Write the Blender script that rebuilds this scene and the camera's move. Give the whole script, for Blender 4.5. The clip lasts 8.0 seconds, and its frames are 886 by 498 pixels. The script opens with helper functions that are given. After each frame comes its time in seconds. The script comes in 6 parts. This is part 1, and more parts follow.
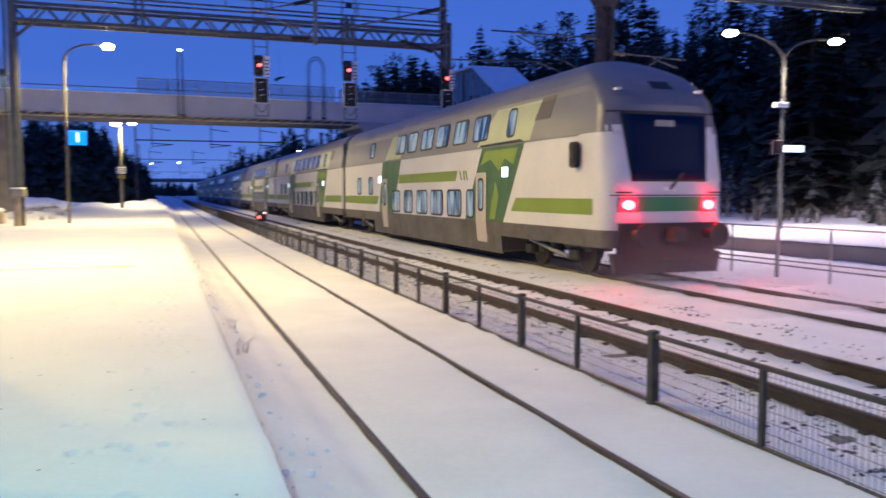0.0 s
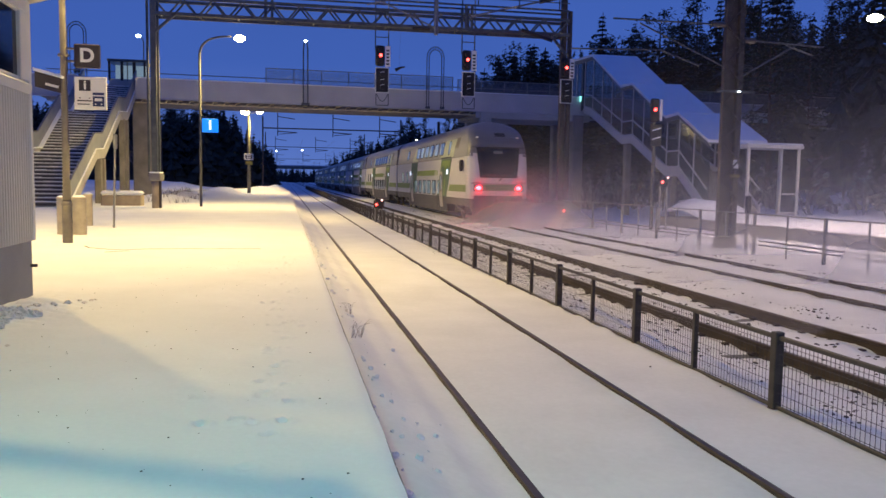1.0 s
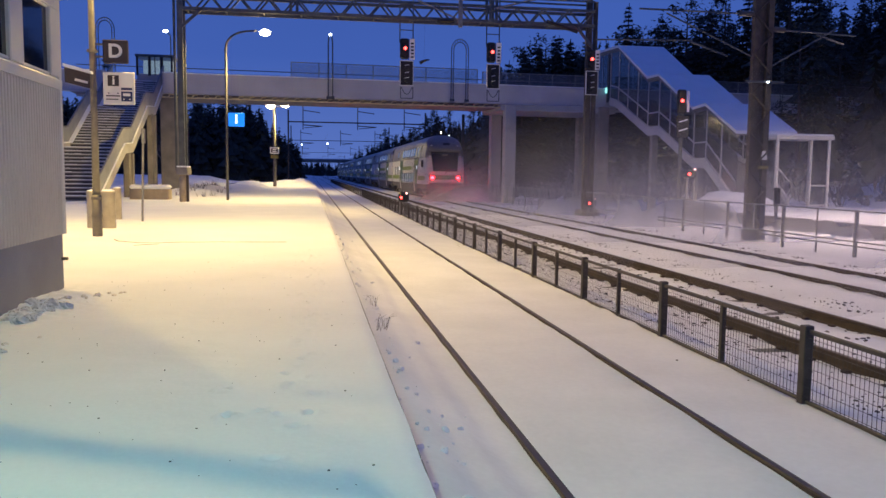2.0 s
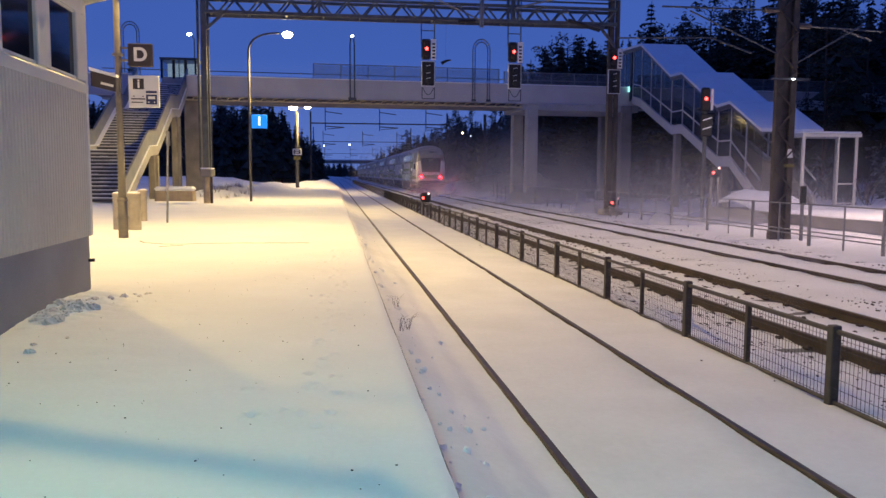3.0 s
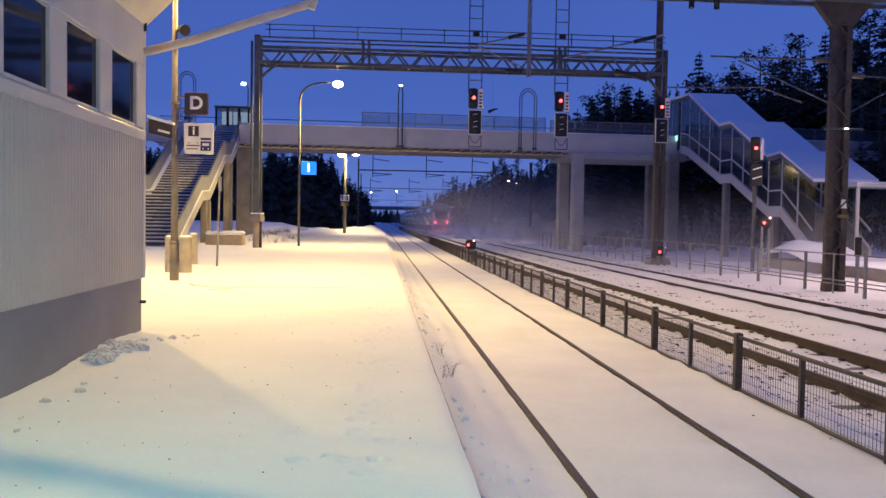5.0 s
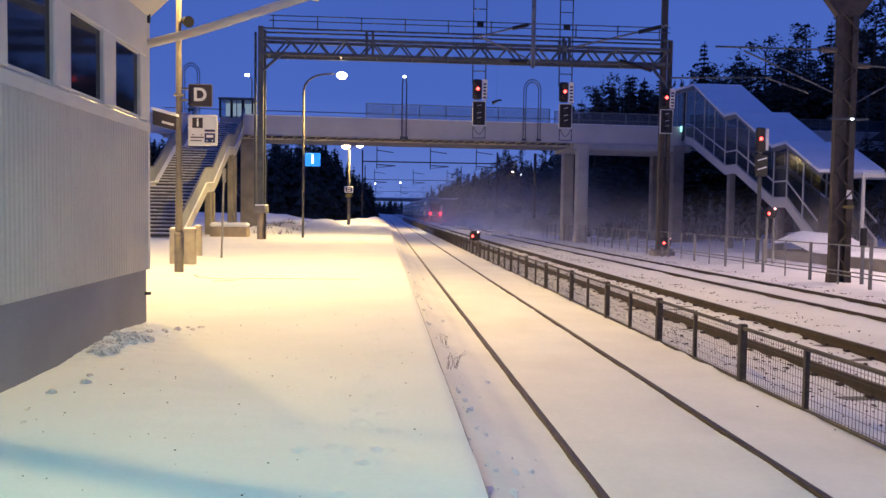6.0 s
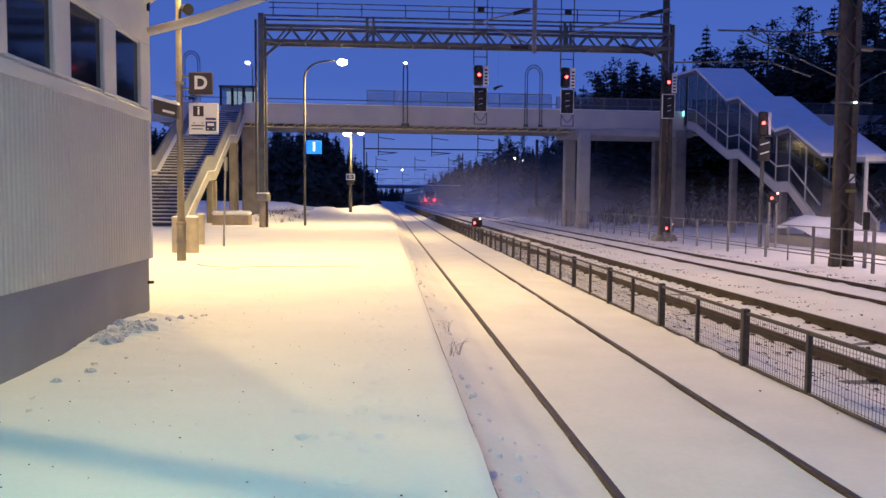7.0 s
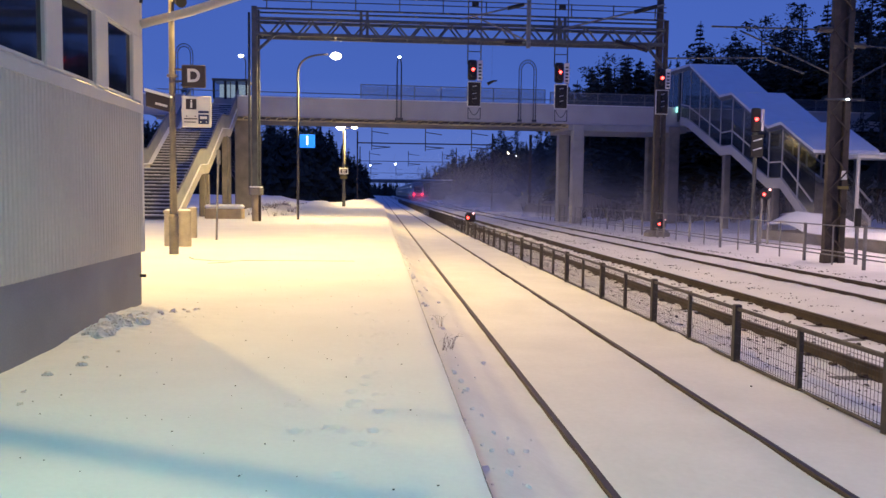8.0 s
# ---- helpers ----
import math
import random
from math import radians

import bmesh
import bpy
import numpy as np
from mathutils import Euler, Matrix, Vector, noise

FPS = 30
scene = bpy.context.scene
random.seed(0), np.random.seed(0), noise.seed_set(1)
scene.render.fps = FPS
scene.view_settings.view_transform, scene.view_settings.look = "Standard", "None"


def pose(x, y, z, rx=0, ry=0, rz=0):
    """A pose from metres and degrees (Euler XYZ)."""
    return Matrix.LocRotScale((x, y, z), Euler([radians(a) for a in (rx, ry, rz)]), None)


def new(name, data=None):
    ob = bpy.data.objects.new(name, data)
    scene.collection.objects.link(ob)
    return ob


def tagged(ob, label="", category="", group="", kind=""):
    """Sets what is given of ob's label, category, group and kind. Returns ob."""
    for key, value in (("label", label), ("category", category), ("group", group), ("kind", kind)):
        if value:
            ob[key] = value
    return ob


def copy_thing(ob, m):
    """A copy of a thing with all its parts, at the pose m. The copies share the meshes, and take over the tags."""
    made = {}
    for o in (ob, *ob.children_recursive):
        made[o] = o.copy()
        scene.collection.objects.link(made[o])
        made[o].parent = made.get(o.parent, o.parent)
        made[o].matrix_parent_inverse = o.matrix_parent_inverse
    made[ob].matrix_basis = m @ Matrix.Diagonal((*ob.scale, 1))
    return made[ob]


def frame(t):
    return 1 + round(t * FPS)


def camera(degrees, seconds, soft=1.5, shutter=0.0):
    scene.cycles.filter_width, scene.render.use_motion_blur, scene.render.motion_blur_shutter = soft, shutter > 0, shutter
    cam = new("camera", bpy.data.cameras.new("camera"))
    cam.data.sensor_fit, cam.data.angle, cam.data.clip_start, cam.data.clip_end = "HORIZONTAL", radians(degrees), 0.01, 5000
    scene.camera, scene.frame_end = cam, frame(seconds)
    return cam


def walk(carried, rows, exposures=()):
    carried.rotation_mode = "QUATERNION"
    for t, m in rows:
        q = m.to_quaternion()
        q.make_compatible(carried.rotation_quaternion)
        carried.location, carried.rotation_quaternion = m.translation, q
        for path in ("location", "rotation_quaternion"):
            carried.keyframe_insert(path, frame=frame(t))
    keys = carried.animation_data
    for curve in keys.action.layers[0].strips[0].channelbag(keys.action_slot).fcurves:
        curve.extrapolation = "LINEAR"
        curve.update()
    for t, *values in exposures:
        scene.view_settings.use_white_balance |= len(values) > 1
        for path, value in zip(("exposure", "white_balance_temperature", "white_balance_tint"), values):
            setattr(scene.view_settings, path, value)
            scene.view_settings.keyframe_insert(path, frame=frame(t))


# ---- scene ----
# camera: stands on the platform and pans to the left
cam = camera(58.37, 8.0, soft=1.5, shutter=0.35)
EYE = (0.0, 0.0, 1.43)
AIM = [
    (0.0, -19.50, -4.06, 0.10), (0.1, -17.63, -4.27, 0.04), (0.2, -16.16, -4.43, -0.37), (0.3, -14.98, -4.51, -0.49),
    (0.5, -13.37, -4.68, -1.02), (0.7, -12.34, -4.79, -0.86), (1.0, -11.28, -4.84, -0.88), (1.5, -10.30, -5.28, -0.86),
    (3.0, -7.89, -5.37, -0.30), (3.5, -7.12, -5.16, -0.32), (4.0, -6.22, -3.98, -0.74), (4.5, -5.11, -1.99, -0.93),
    (6.0, -4.32, -2.65, -0.80), (6.5, -4.41, -3.32, -0.46), (7.0, -4.17, -3.60, -0.40), (7.5, -4.17, -3.88, -0.42),
    (8.0, -4.67, -3.98, -0.68),
]


def aim(yaw, pitch, roll):
    turn = Matrix.Rotation(radians(yaw), 4, "Z") @ Matrix.Rotation(radians(pitch), 4, "X") @ Matrix.Rotation(radians(roll), 4, "Y")
    return Matrix.Translation(EYE) @ turn @ Matrix.Rotation(radians(90), 4, "X")


walk(cam, [(t, aim(a, b, c)) for t, a, b, c in AIM],
     [(0.0, 0.43, 5850, 11), (0.5, 0.17, 6200, 10), (1.0, 0.03, 6350, 11), (1.5, 0.0, 6400, 13), (3.5, 0.02, 6550, 15), (4.5, 0.16, 6700, 17), (6.0, 0.25, 6650, 17), (8.0, 0.22, 6650, 17)])

# ---- sky ----
world = bpy.data.worlds.new("dusk")
scene.world = world
world.use_nodes = True
wn, wl = world.node_tree.nodes, world.node_tree.links
wn.clear()
w_out = wn.new("ShaderNodeOutputWorld")
w_bg = wn.new("ShaderNodeBackground")
w_co = wn.new("ShaderNodeTexCoord")
w_sep = wn.new("ShaderNodeSeparateXYZ")
w_ramp = wn.new("ShaderNodeValToRGB")
w_ramp.color_ramp.elements[0].position = 0.0
w_ramp.color_ramp.elements[0].color = (0.115, 0.20, 0.56, 1)
w_ramp.color_ramp.elements[1].position = 0.55
w_ramp.color_ramp.elements[1].color = (0.030, 0.075, 0.34, 1)
el = w_ramp.color_ramp.elements.new(0.14)
el.color = (0.055, 0.125, 0.46, 1)
w_cloud = wn.new("ShaderNodeTexNoise")
w_cloud.inputs["Scale"].default_value = 2.2
w_cloud.inputs["Detail"].default_value = 4.0
w_cr = wn.new("ShaderNodeMapRange")
w_cr.inputs["To Min"].default_value = 0.85
w_cr.inputs["To Max"].default_value = 1.15
wl.new(w_co.outputs["Generated"], w_sep.inputs[0])
wl.new(w_sep.outputs["Z"], w_ramp.inputs[0])
wl.new(w_co.outputs["Generated"], w_cloud.inputs["Vector"])
wl.new(w_cloud.outputs["Fac"], w_cr.inputs["Value"])
w_mul = wn.new("ShaderNodeVectorMath")
w_mul.operation = "MULTIPLY"
wl.new(w_ramp.outputs["Color"], w_mul.inputs[0])
wl.new(w_cr.outputs["Result"], w_mul.inputs[1])
wl.new(w_mul.outputs[0], w_bg.inputs["Color"])
w_bg.inputs["Strength"].default_value = 0.95
wl.new(w_bg.outputs[0], w_out.inputs["Surface"])

# ---- lamps: the warm street lamps, the cool lamps under the canopy ----
WARM, COOL = (1.0, 0.72, 0.21), (0.24, 1.0, 0.62)

PALE = (1.0, 0.75, 0.58)


def lamp(name, at, watts, colour, radius=0.2, cone=None, blend=0.6):
    data = bpy.data.lights.new(name, "SPOT" if cone else "POINT")
    data.energy, data.color, data.shadow_soft_size = watts, colour, radius
    if cone:
        data.spot_size, data.spot_blend = radians(cone), blend
    ob = new(name, data)
    ob.location = at
    return tagged(ob, kind="structure")


# heads of the twin-armed lamps along both platforms, the curved lamp and the far twin lamp; the three at y 5 or less
# are unseen, added as fill
for lx, ly, lz, power, tone in ((-2.2, 18.3, 9.15, 4600, WARM), (-7.0, 18.3, 9.15, 2350, WARM), (-2.2, -10.5, 9.15, 1000, PALE), (20.35, 25.0, 7.25, 3000, PALE), (25.45, 25.0, 7.25, 2400, PALE),
                                (20.35, 5.0, 7.25, 3800, PALE), (20.35, -15.0, 7.25, 3800, PALE)):
    lamp("platform_and_fill_light", (lx, ly, lz), power, tone, 0.11, 170)
lamp("curved_lamp_light", (-2.25, 42.0, 8.1), 5000, WARM, 0.25, 174, 0.45)
lamp("twin_lamp_light", (-2.55, 84.0, 7.9), 5200, WARM, 0.2, 176, 0.3)
lamp("canopy_light", (-1.7, 1.0, 4.2), 290, COOL, 0.3, 165)
lamp("canopy_light", (-1.7, -5.0, 4.2), 290, COOL, 0.3, 165)


# ---- materials ----
def material(name, base, rough=0.6, metal=0.0, vary=0.25, scale=6.0, bump=0.15, fine=60.0, dark=None, island=0.0, spec=0.5):
    """Two scales of colour change and a fine relief, in the object's own space."""
    m = bpy.data.materials.new(name)
    m.use_nodes = True
    n, l = m.node_tree.nodes, m.node_tree.links
    b = n["Principled BSDF"]
    b.inputs["Roughness"].default_value, b.inputs["Metallic"].default_value = rough, metal
    b.inputs["Specular IOR Level"].default_value = spec
    co = n.new("ShaderNodeTexCoord")
    big, small = n.new("ShaderNodeTexNoise"), n.new("ShaderNodeTexNoise")
    big.inputs["Scale"].default_value, small.inputs["Scale"].default_value = scale, fine
    big.inputs["Detail"].default_value = 6.0
    small.inputs["Detail"].default_value = 3.0
    for t in (big, small):
        l.new(co.outputs["Object"], t.inputs["Vector"])
    ramp = n.new("ShaderNodeValToRGB")
    low = dark or tuple(c * (1 - vary) for c in base)
    high = tuple(min(1, c * (1 + vary * 0.5)) for c in base)
    ramp.color_ramp.elements[0].position, ramp.color_ramp.elements[1].position = 0.32, 0.68
    ramp.color_ramp.elements[0].color, ramp.color_ramp.elements[1].color = (*low, 1), (*high, 1)
    mix = n.new("ShaderNodeMix")
    mix.data_type = "FLOAT"
    mix.inputs[0].default_value = 0.3
    l.new(big.outputs["Fac"], mix.inputs[2])
    l.new(small.outputs["Fac"], mix.inputs[3])
    l.new(mix.outputs[0], ramp.inputs[0])
    colour = ramp.outputs["Color"]
    if island:
        geo, hue = n.new("ShaderNodeNewGeometry"), n.new("ShaderNodeHueSaturation")
        rng = n.new("ShaderNodeMapRange")
        rng.inputs["To Min"].default_value, rng.inputs["To Max"].default_value = 1 - island, 1 + island
        l.new(geo.outputs["Random Per Island"], rng.inputs["Value"])
        l.new(rng.outputs["Result"], hue.inputs["Value"])
        l.new(colour, hue.inputs["Color"])
        colour = hue.outputs["Color"]
    l.new(colour, b.inputs["Base Color"])
    if bump:
        bp = n.new("ShaderNodeBump")
        bp.inputs["Strength"].default_value = bump
        bp.inputs["Distance"].default_value = 0.02
        l.new(mix.outputs[0], bp.inputs["Height"])
        l.new(bp.outputs["Normal"], b.inputs["Normal"])
    return m


def glow(name, colour, strength):
    m = bpy.data.materials.new(name)
    m.use_nodes = True
    b = m.node_tree.nodes["Principled BSDF"]
    b.inputs["Base Color"].default_value = (*colour, 1)
    b.inputs["Emission Color"].default_value = (*colour, 1)
    b.inputs["Emission Strength"].default_value = strength
    return m


SNOW = material("snow", (0.84, 0.84, 0.86), 0.75, vary=0.06, scale=0.7, bump=0.35, fine=24, spec=0.3)
SNOW_TRACK = material("track_snow", (0.80, 0.79, 0.81), 0.8, vary=0.10, scale=0.9, bump=0.4, fine=18, spec=0.3)
SNOW_CLEAN = material("roof_snow", (0.84, 0.85, 0.88), 0.75, vary=0.05, scale=1.2, bump=0.3, fine=14, spec=0.3)
RAIL_SIDE = material("rusty_rail", (0.06, 0.042, 0.032), 0.7, 0.3, 0.4, 3, 0.2)
RAIL_TOP = material("worn_rail_head", (0.16, 0.13, 0.12), 0.45, 0.7, 0.3, 5, 0.1)
SLEEPER = material("concrete_sleeper", (0.20, 0.19, 0.18), 0.85, vary=0.35, scale=8)
DIRTY_SNOW = material("dirty_snow", (0.82, 0.78, 0.74), 0.9, vary=0.22, scale=9, bump=0.4, fine=20, spec=0.2)
STONE = material("ballast_stone", (0.10, 0.09, 0.085), 0.9, vary=0.4, scale=10, island=0.5)
FENCE = material("dark_fence_paint", (0.075, 0.065, 0.058), 0.55, 0.4, 0.35, 7)
WIRE = material("dark_wire", (0.06, 0.055, 0.055), 0.5, 0.6, 0.3, 9, 0)
GALV = material("galvanised_steel", (0.24, 0.24, 0.25), 0.6, 0.5, 0.3, 5, 0.1)
GANTRY = material("dull_gantry_steel", (0.115, 0.125, 0.13), 0.55, 0.6, 0.35, 3, 0.1)
POST_GREY = material("grey_post_paint", (0.10, 0.10, 0.105), 0.9, 0.0, 0.3, 5, 0.1)
MAST = material("weathered_mast_steel", (0.085, 0.07, 0.06), 0.7, 0.3, 0.4, 4, 0.2)
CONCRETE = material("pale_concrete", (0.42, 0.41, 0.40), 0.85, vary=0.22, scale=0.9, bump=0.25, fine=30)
CONCRETE_DARK = material("weathered_or_dimmed_concrete", (0.24, 0.22, 0.20), 0.9, vary=0.35, scale=1.2, bump=0.3, fine=22)
BRIDGE = material("bridge_girder_paint", (0.50, 0.49, 0.50), 0.55, 0.0, 0.16, 0.5, 0.1, 12)
BRIDGE_RIB = material("bridge_soffit_steel", (0.62, 0.52, 0.32), 0.6, 0.1, 0.3, 2, 0.1)
MESH = material("bridge_mesh_panel", (0.16, 0.18, 0.22), 0.5, 0.5, 0.3, 9, 0.1)
SIDING = material("white_corrugated_siding", (0.60, 0.57, 0.49), 0.5, 0.0, 0.10, 1.3, 0.1, 30)
TRIM = material("white_trim_paint", (0.68, 0.66, 0.61), 0.5, 0.0, 0.10, 2, 0.1)
PLINTH = material("grey_plinth_render", (0.31, 0.31, 0.32), 0.85, 0.0, 0.16, 1.4, 0.3, 50)
BEAM = material("cream_beam_paint", (0.70, 0.64, 0.52), 0.5, 0.0, 0.15, 3, 0.1)
DARKGLASS = material("dark_window_glass", (0.012, 0.013, 0.016), 0.06, 0.0, 0.2, 1, 0)
POLE_CREAM = material("lamp_pole_paint", (0.21, 0.185, 0.15), 0.5, 0.2, 0.25, 6, 0.1)
BIN = material("bin_metal", (0.42, 0.37, 0.30), 0.5, 0.3, 0.25, 5, 0.1)
SIGN_DARK = material("dark_sign_panel", (0.035, 0.025, 0.03), 0.45, 0.0, 0.2, 5, 0)
SIGN_WHITE = material("white_sign_panel", (0.80, 0.78, 0.74), 0.5, 0.0, 0.06, 5, 0)
SIGN_YELLOW = material("yellow_sign_panel", (0.17, 0.14, 0.035), 0.5, 0.0, 0.1, 5, 0)
PARAPET = material("grey_parapet_steel", (0.30, 0.32, 0.35), 0.5, 0.3, 0.2, 1.5, 0.1)
TRAIN_DOOR = material("beige_train_door", (0.46, 0.40, 0.35), 0.4, 0.0, 0.12, 2, 0.03)
# risers, much darker than the concrete treads
RISER = material("dark_riser", (0.06, 0.06, 0.062), 0.8, 0.0, 0.3, 4, 0.1)
BLACK = material("matt_black_paint", (0.012, 0.012, 0.013), 0.6, 0.0, 0.3, 8, 0)
NAVY = material("navy_pictogram", (0.02, 0.035, 0.11), 0.5, 0.0, 0.1, 5, 0)
PLANTER = material("planter_concrete", (0.42, 0.34, 0.24), 0.85, 0.0, 0.25, 3, 0.2)
BARK = material("bark", (0.07, 0.05, 0.04), 0.9, 0.0, 0.4, 6, 0.4)
NEEDLES = material("dark_needles", (0.032, 0.039, 0.032), 0.85, 0.0, 0.4, 2, 0.0, island=0.5)
NEEDLES_SNOWY = material("snow_dusted_needles", (0.16, 0.17, 0.18), 0.85, 0.0, 0.6, 3, 0.0, dark=(0.03, 0.04, 0.03), island=0.5)
TWIG = material("frosted_twigs", (0.20, 0.19, 0.20), 0.9, 0.0, 0.6, 3, 0.0, dark=(0.04, 0.035, 0.03), island=0.6)
TRAIN_WHITE = material("white_train_paint", (0.60, 0.58, 0.58), 0.32, 0.0, 0.10, 0.8, 0.03, 12)
TRAIN_GREY = material("grey_train_paint", (0.165, 0.16, 0.17), 0.38, 0.1, 0.14, 0.8, 0.03, 12)
TRAIN_SKIRT = material("snow_dusted_skirt", (0.11, 0.10, 0.095), 0.7, 0.0, 0.45, 1.5, 0.2, 10)
TRAIN_GREEN = material("green_train_paint", (0.19, 0.27, 0.025), 0.35, 0.0, 0.12, 1, 0.03)
TRAIN_DEEP = material("deep_green_train_paint", (0.05, 0.13, 0.04), 0.35, 0.0, 0.5, 1.6, 0.03, dark=(0.03, 0.075, 0.035))
TRAIN_TEAL = material("teal_green_train_paint", (0.045, 0.22, 0.08), 0.35, 0.0, 0.15, 1, 0.03)
TRAIN_LIME = material("pale_green_train_paint", (0.36, 0.40, 0.24), 0.4, 0.0, 0.15, 1, 0.03)
TRAIN_BROWN = material("brown_panel", (0.11, 0.09, 0.07), 0.5, 0.0, 0.2, 3, 0.03)
TRAIN_GLASS = material("cab_glass", (0.006, 0.014, 0.045), 0.4, 0.0, 0.2, 1, 0, spec=0.03)
CAR_WINDOW = glow("lit_carriage_window", (0.42, 0.55, 0.62), 0.36)
cn, cl = CAR_WINDOW.node_tree.nodes, CAR_WINDOW.node_tree.links
c_co, c_no, c_ra, c_map = cn.new("ShaderNodeTexCoord"), cn.new("ShaderNodeTexNoise"), cn.new("ShaderNodeValToRGB"), cn.new("ShaderNodeMapping")
c_no.inputs["Scale"].default_value, c_no.inputs["Detail"].default_value = 1.1, 2.0
c_map.inputs["Scale"].default_value = (0.2, 2.6, 0.7)
c_ra.color_ramp.elements[0].position, c_ra.color_ramp.elements[1].position = 0.40, 0.62
c_ra.color_ramp.elements[0].color, c_ra.color_ramp.elements[1].color = (0.03, 0.07, 0.11, 1), (0.62, 0.72, 0.70, 1)
cl.new(c_co.outputs["Object"], c_map.inputs["Vector"])
cl.new(c_map.outputs[0], c_no.inputs["Vector"])
cl.new(c_no.outputs["Fac"], c_ra.inputs[0])
cl.new(c_ra.outputs["Color"], cn["Principled BSDF"].inputs["Emission Color"])
cn["Principled BSDF"].inputs["Base Color"].default_value = (0.02, 0.03, 0.04, 1)
cn["Principled BSDF"].inputs["Roughness"].default_value = 0.08
# weaker glow for the further cars, imitating panes viewed at a grazing angle
CAR_WINDOW_DIM = CAR_WINDOW.copy()
CAR_WINDOW_DIM.name = "dim_carriage_window"
CAR_WINDOW_DIM.node_tree.nodes["Principled BSDF"].inputs["Emission Strength"].default_value = 0.10
RED_TAIL = glow("red_tail_lamp", (1.0, 0.0035, 0.0045), 240.0)
RED_SIGNAL = glow("red_signal_lens", (1.0, 0.05, 0.04), 10.0)
WHITE_SIGNAL = glow("white_signal_lens", (1.0, 0.55, 0.5), 3.0)
LAMP_WARM = glow("warm_lamp_glass", (1.0, 0.78, 0.45), 40.0)
LAMP_COOL = glow("cool_lamp_glass", (0.80, 0.95, 1.0), 9.0)
BLUE_SIGN = glow("lit_blue_sign", (0.003, 0.20, 0.85), 1.1)
WHITE_LIT = glow("lit_white_sign", (0.75, 0.88, 1.0), 1.4)
CABIN_LIT = glow("glowing_cabin_wall", (0.70, 0.80, 0.74), 0.75)
GREEN_LIT = glow("small_green_light", (0.3, 0.9, 0.8), 1.5)
GLASS = bpy.data.materials.new("thin_screen_glass")
GLASS.use_nodes = True
gn, gl = GLASS.node_tree.nodes, GLASS.node_tree.links
g_mix, g_tr, g_gl = gn.new("ShaderNodeMixShader"), gn.new("ShaderNodeBsdfTransparent"), gn.new("ShaderNodeBsdfGlossy")
g_tr.inputs["Color"].default_value = (0.62, 0.68, 0.72, 1)
g_gl.inputs["Roughness"].default_value = 0.08
g_mix.inputs[0].default_value = 0.16
gl.new(g_tr.outputs[0], g_mix.inputs[1])
gl.new(g_gl.outputs[0], g_mix.inputs[2])
gl.new(g_mix.outputs[0], gn["Material Output"].inputs["Surface"])


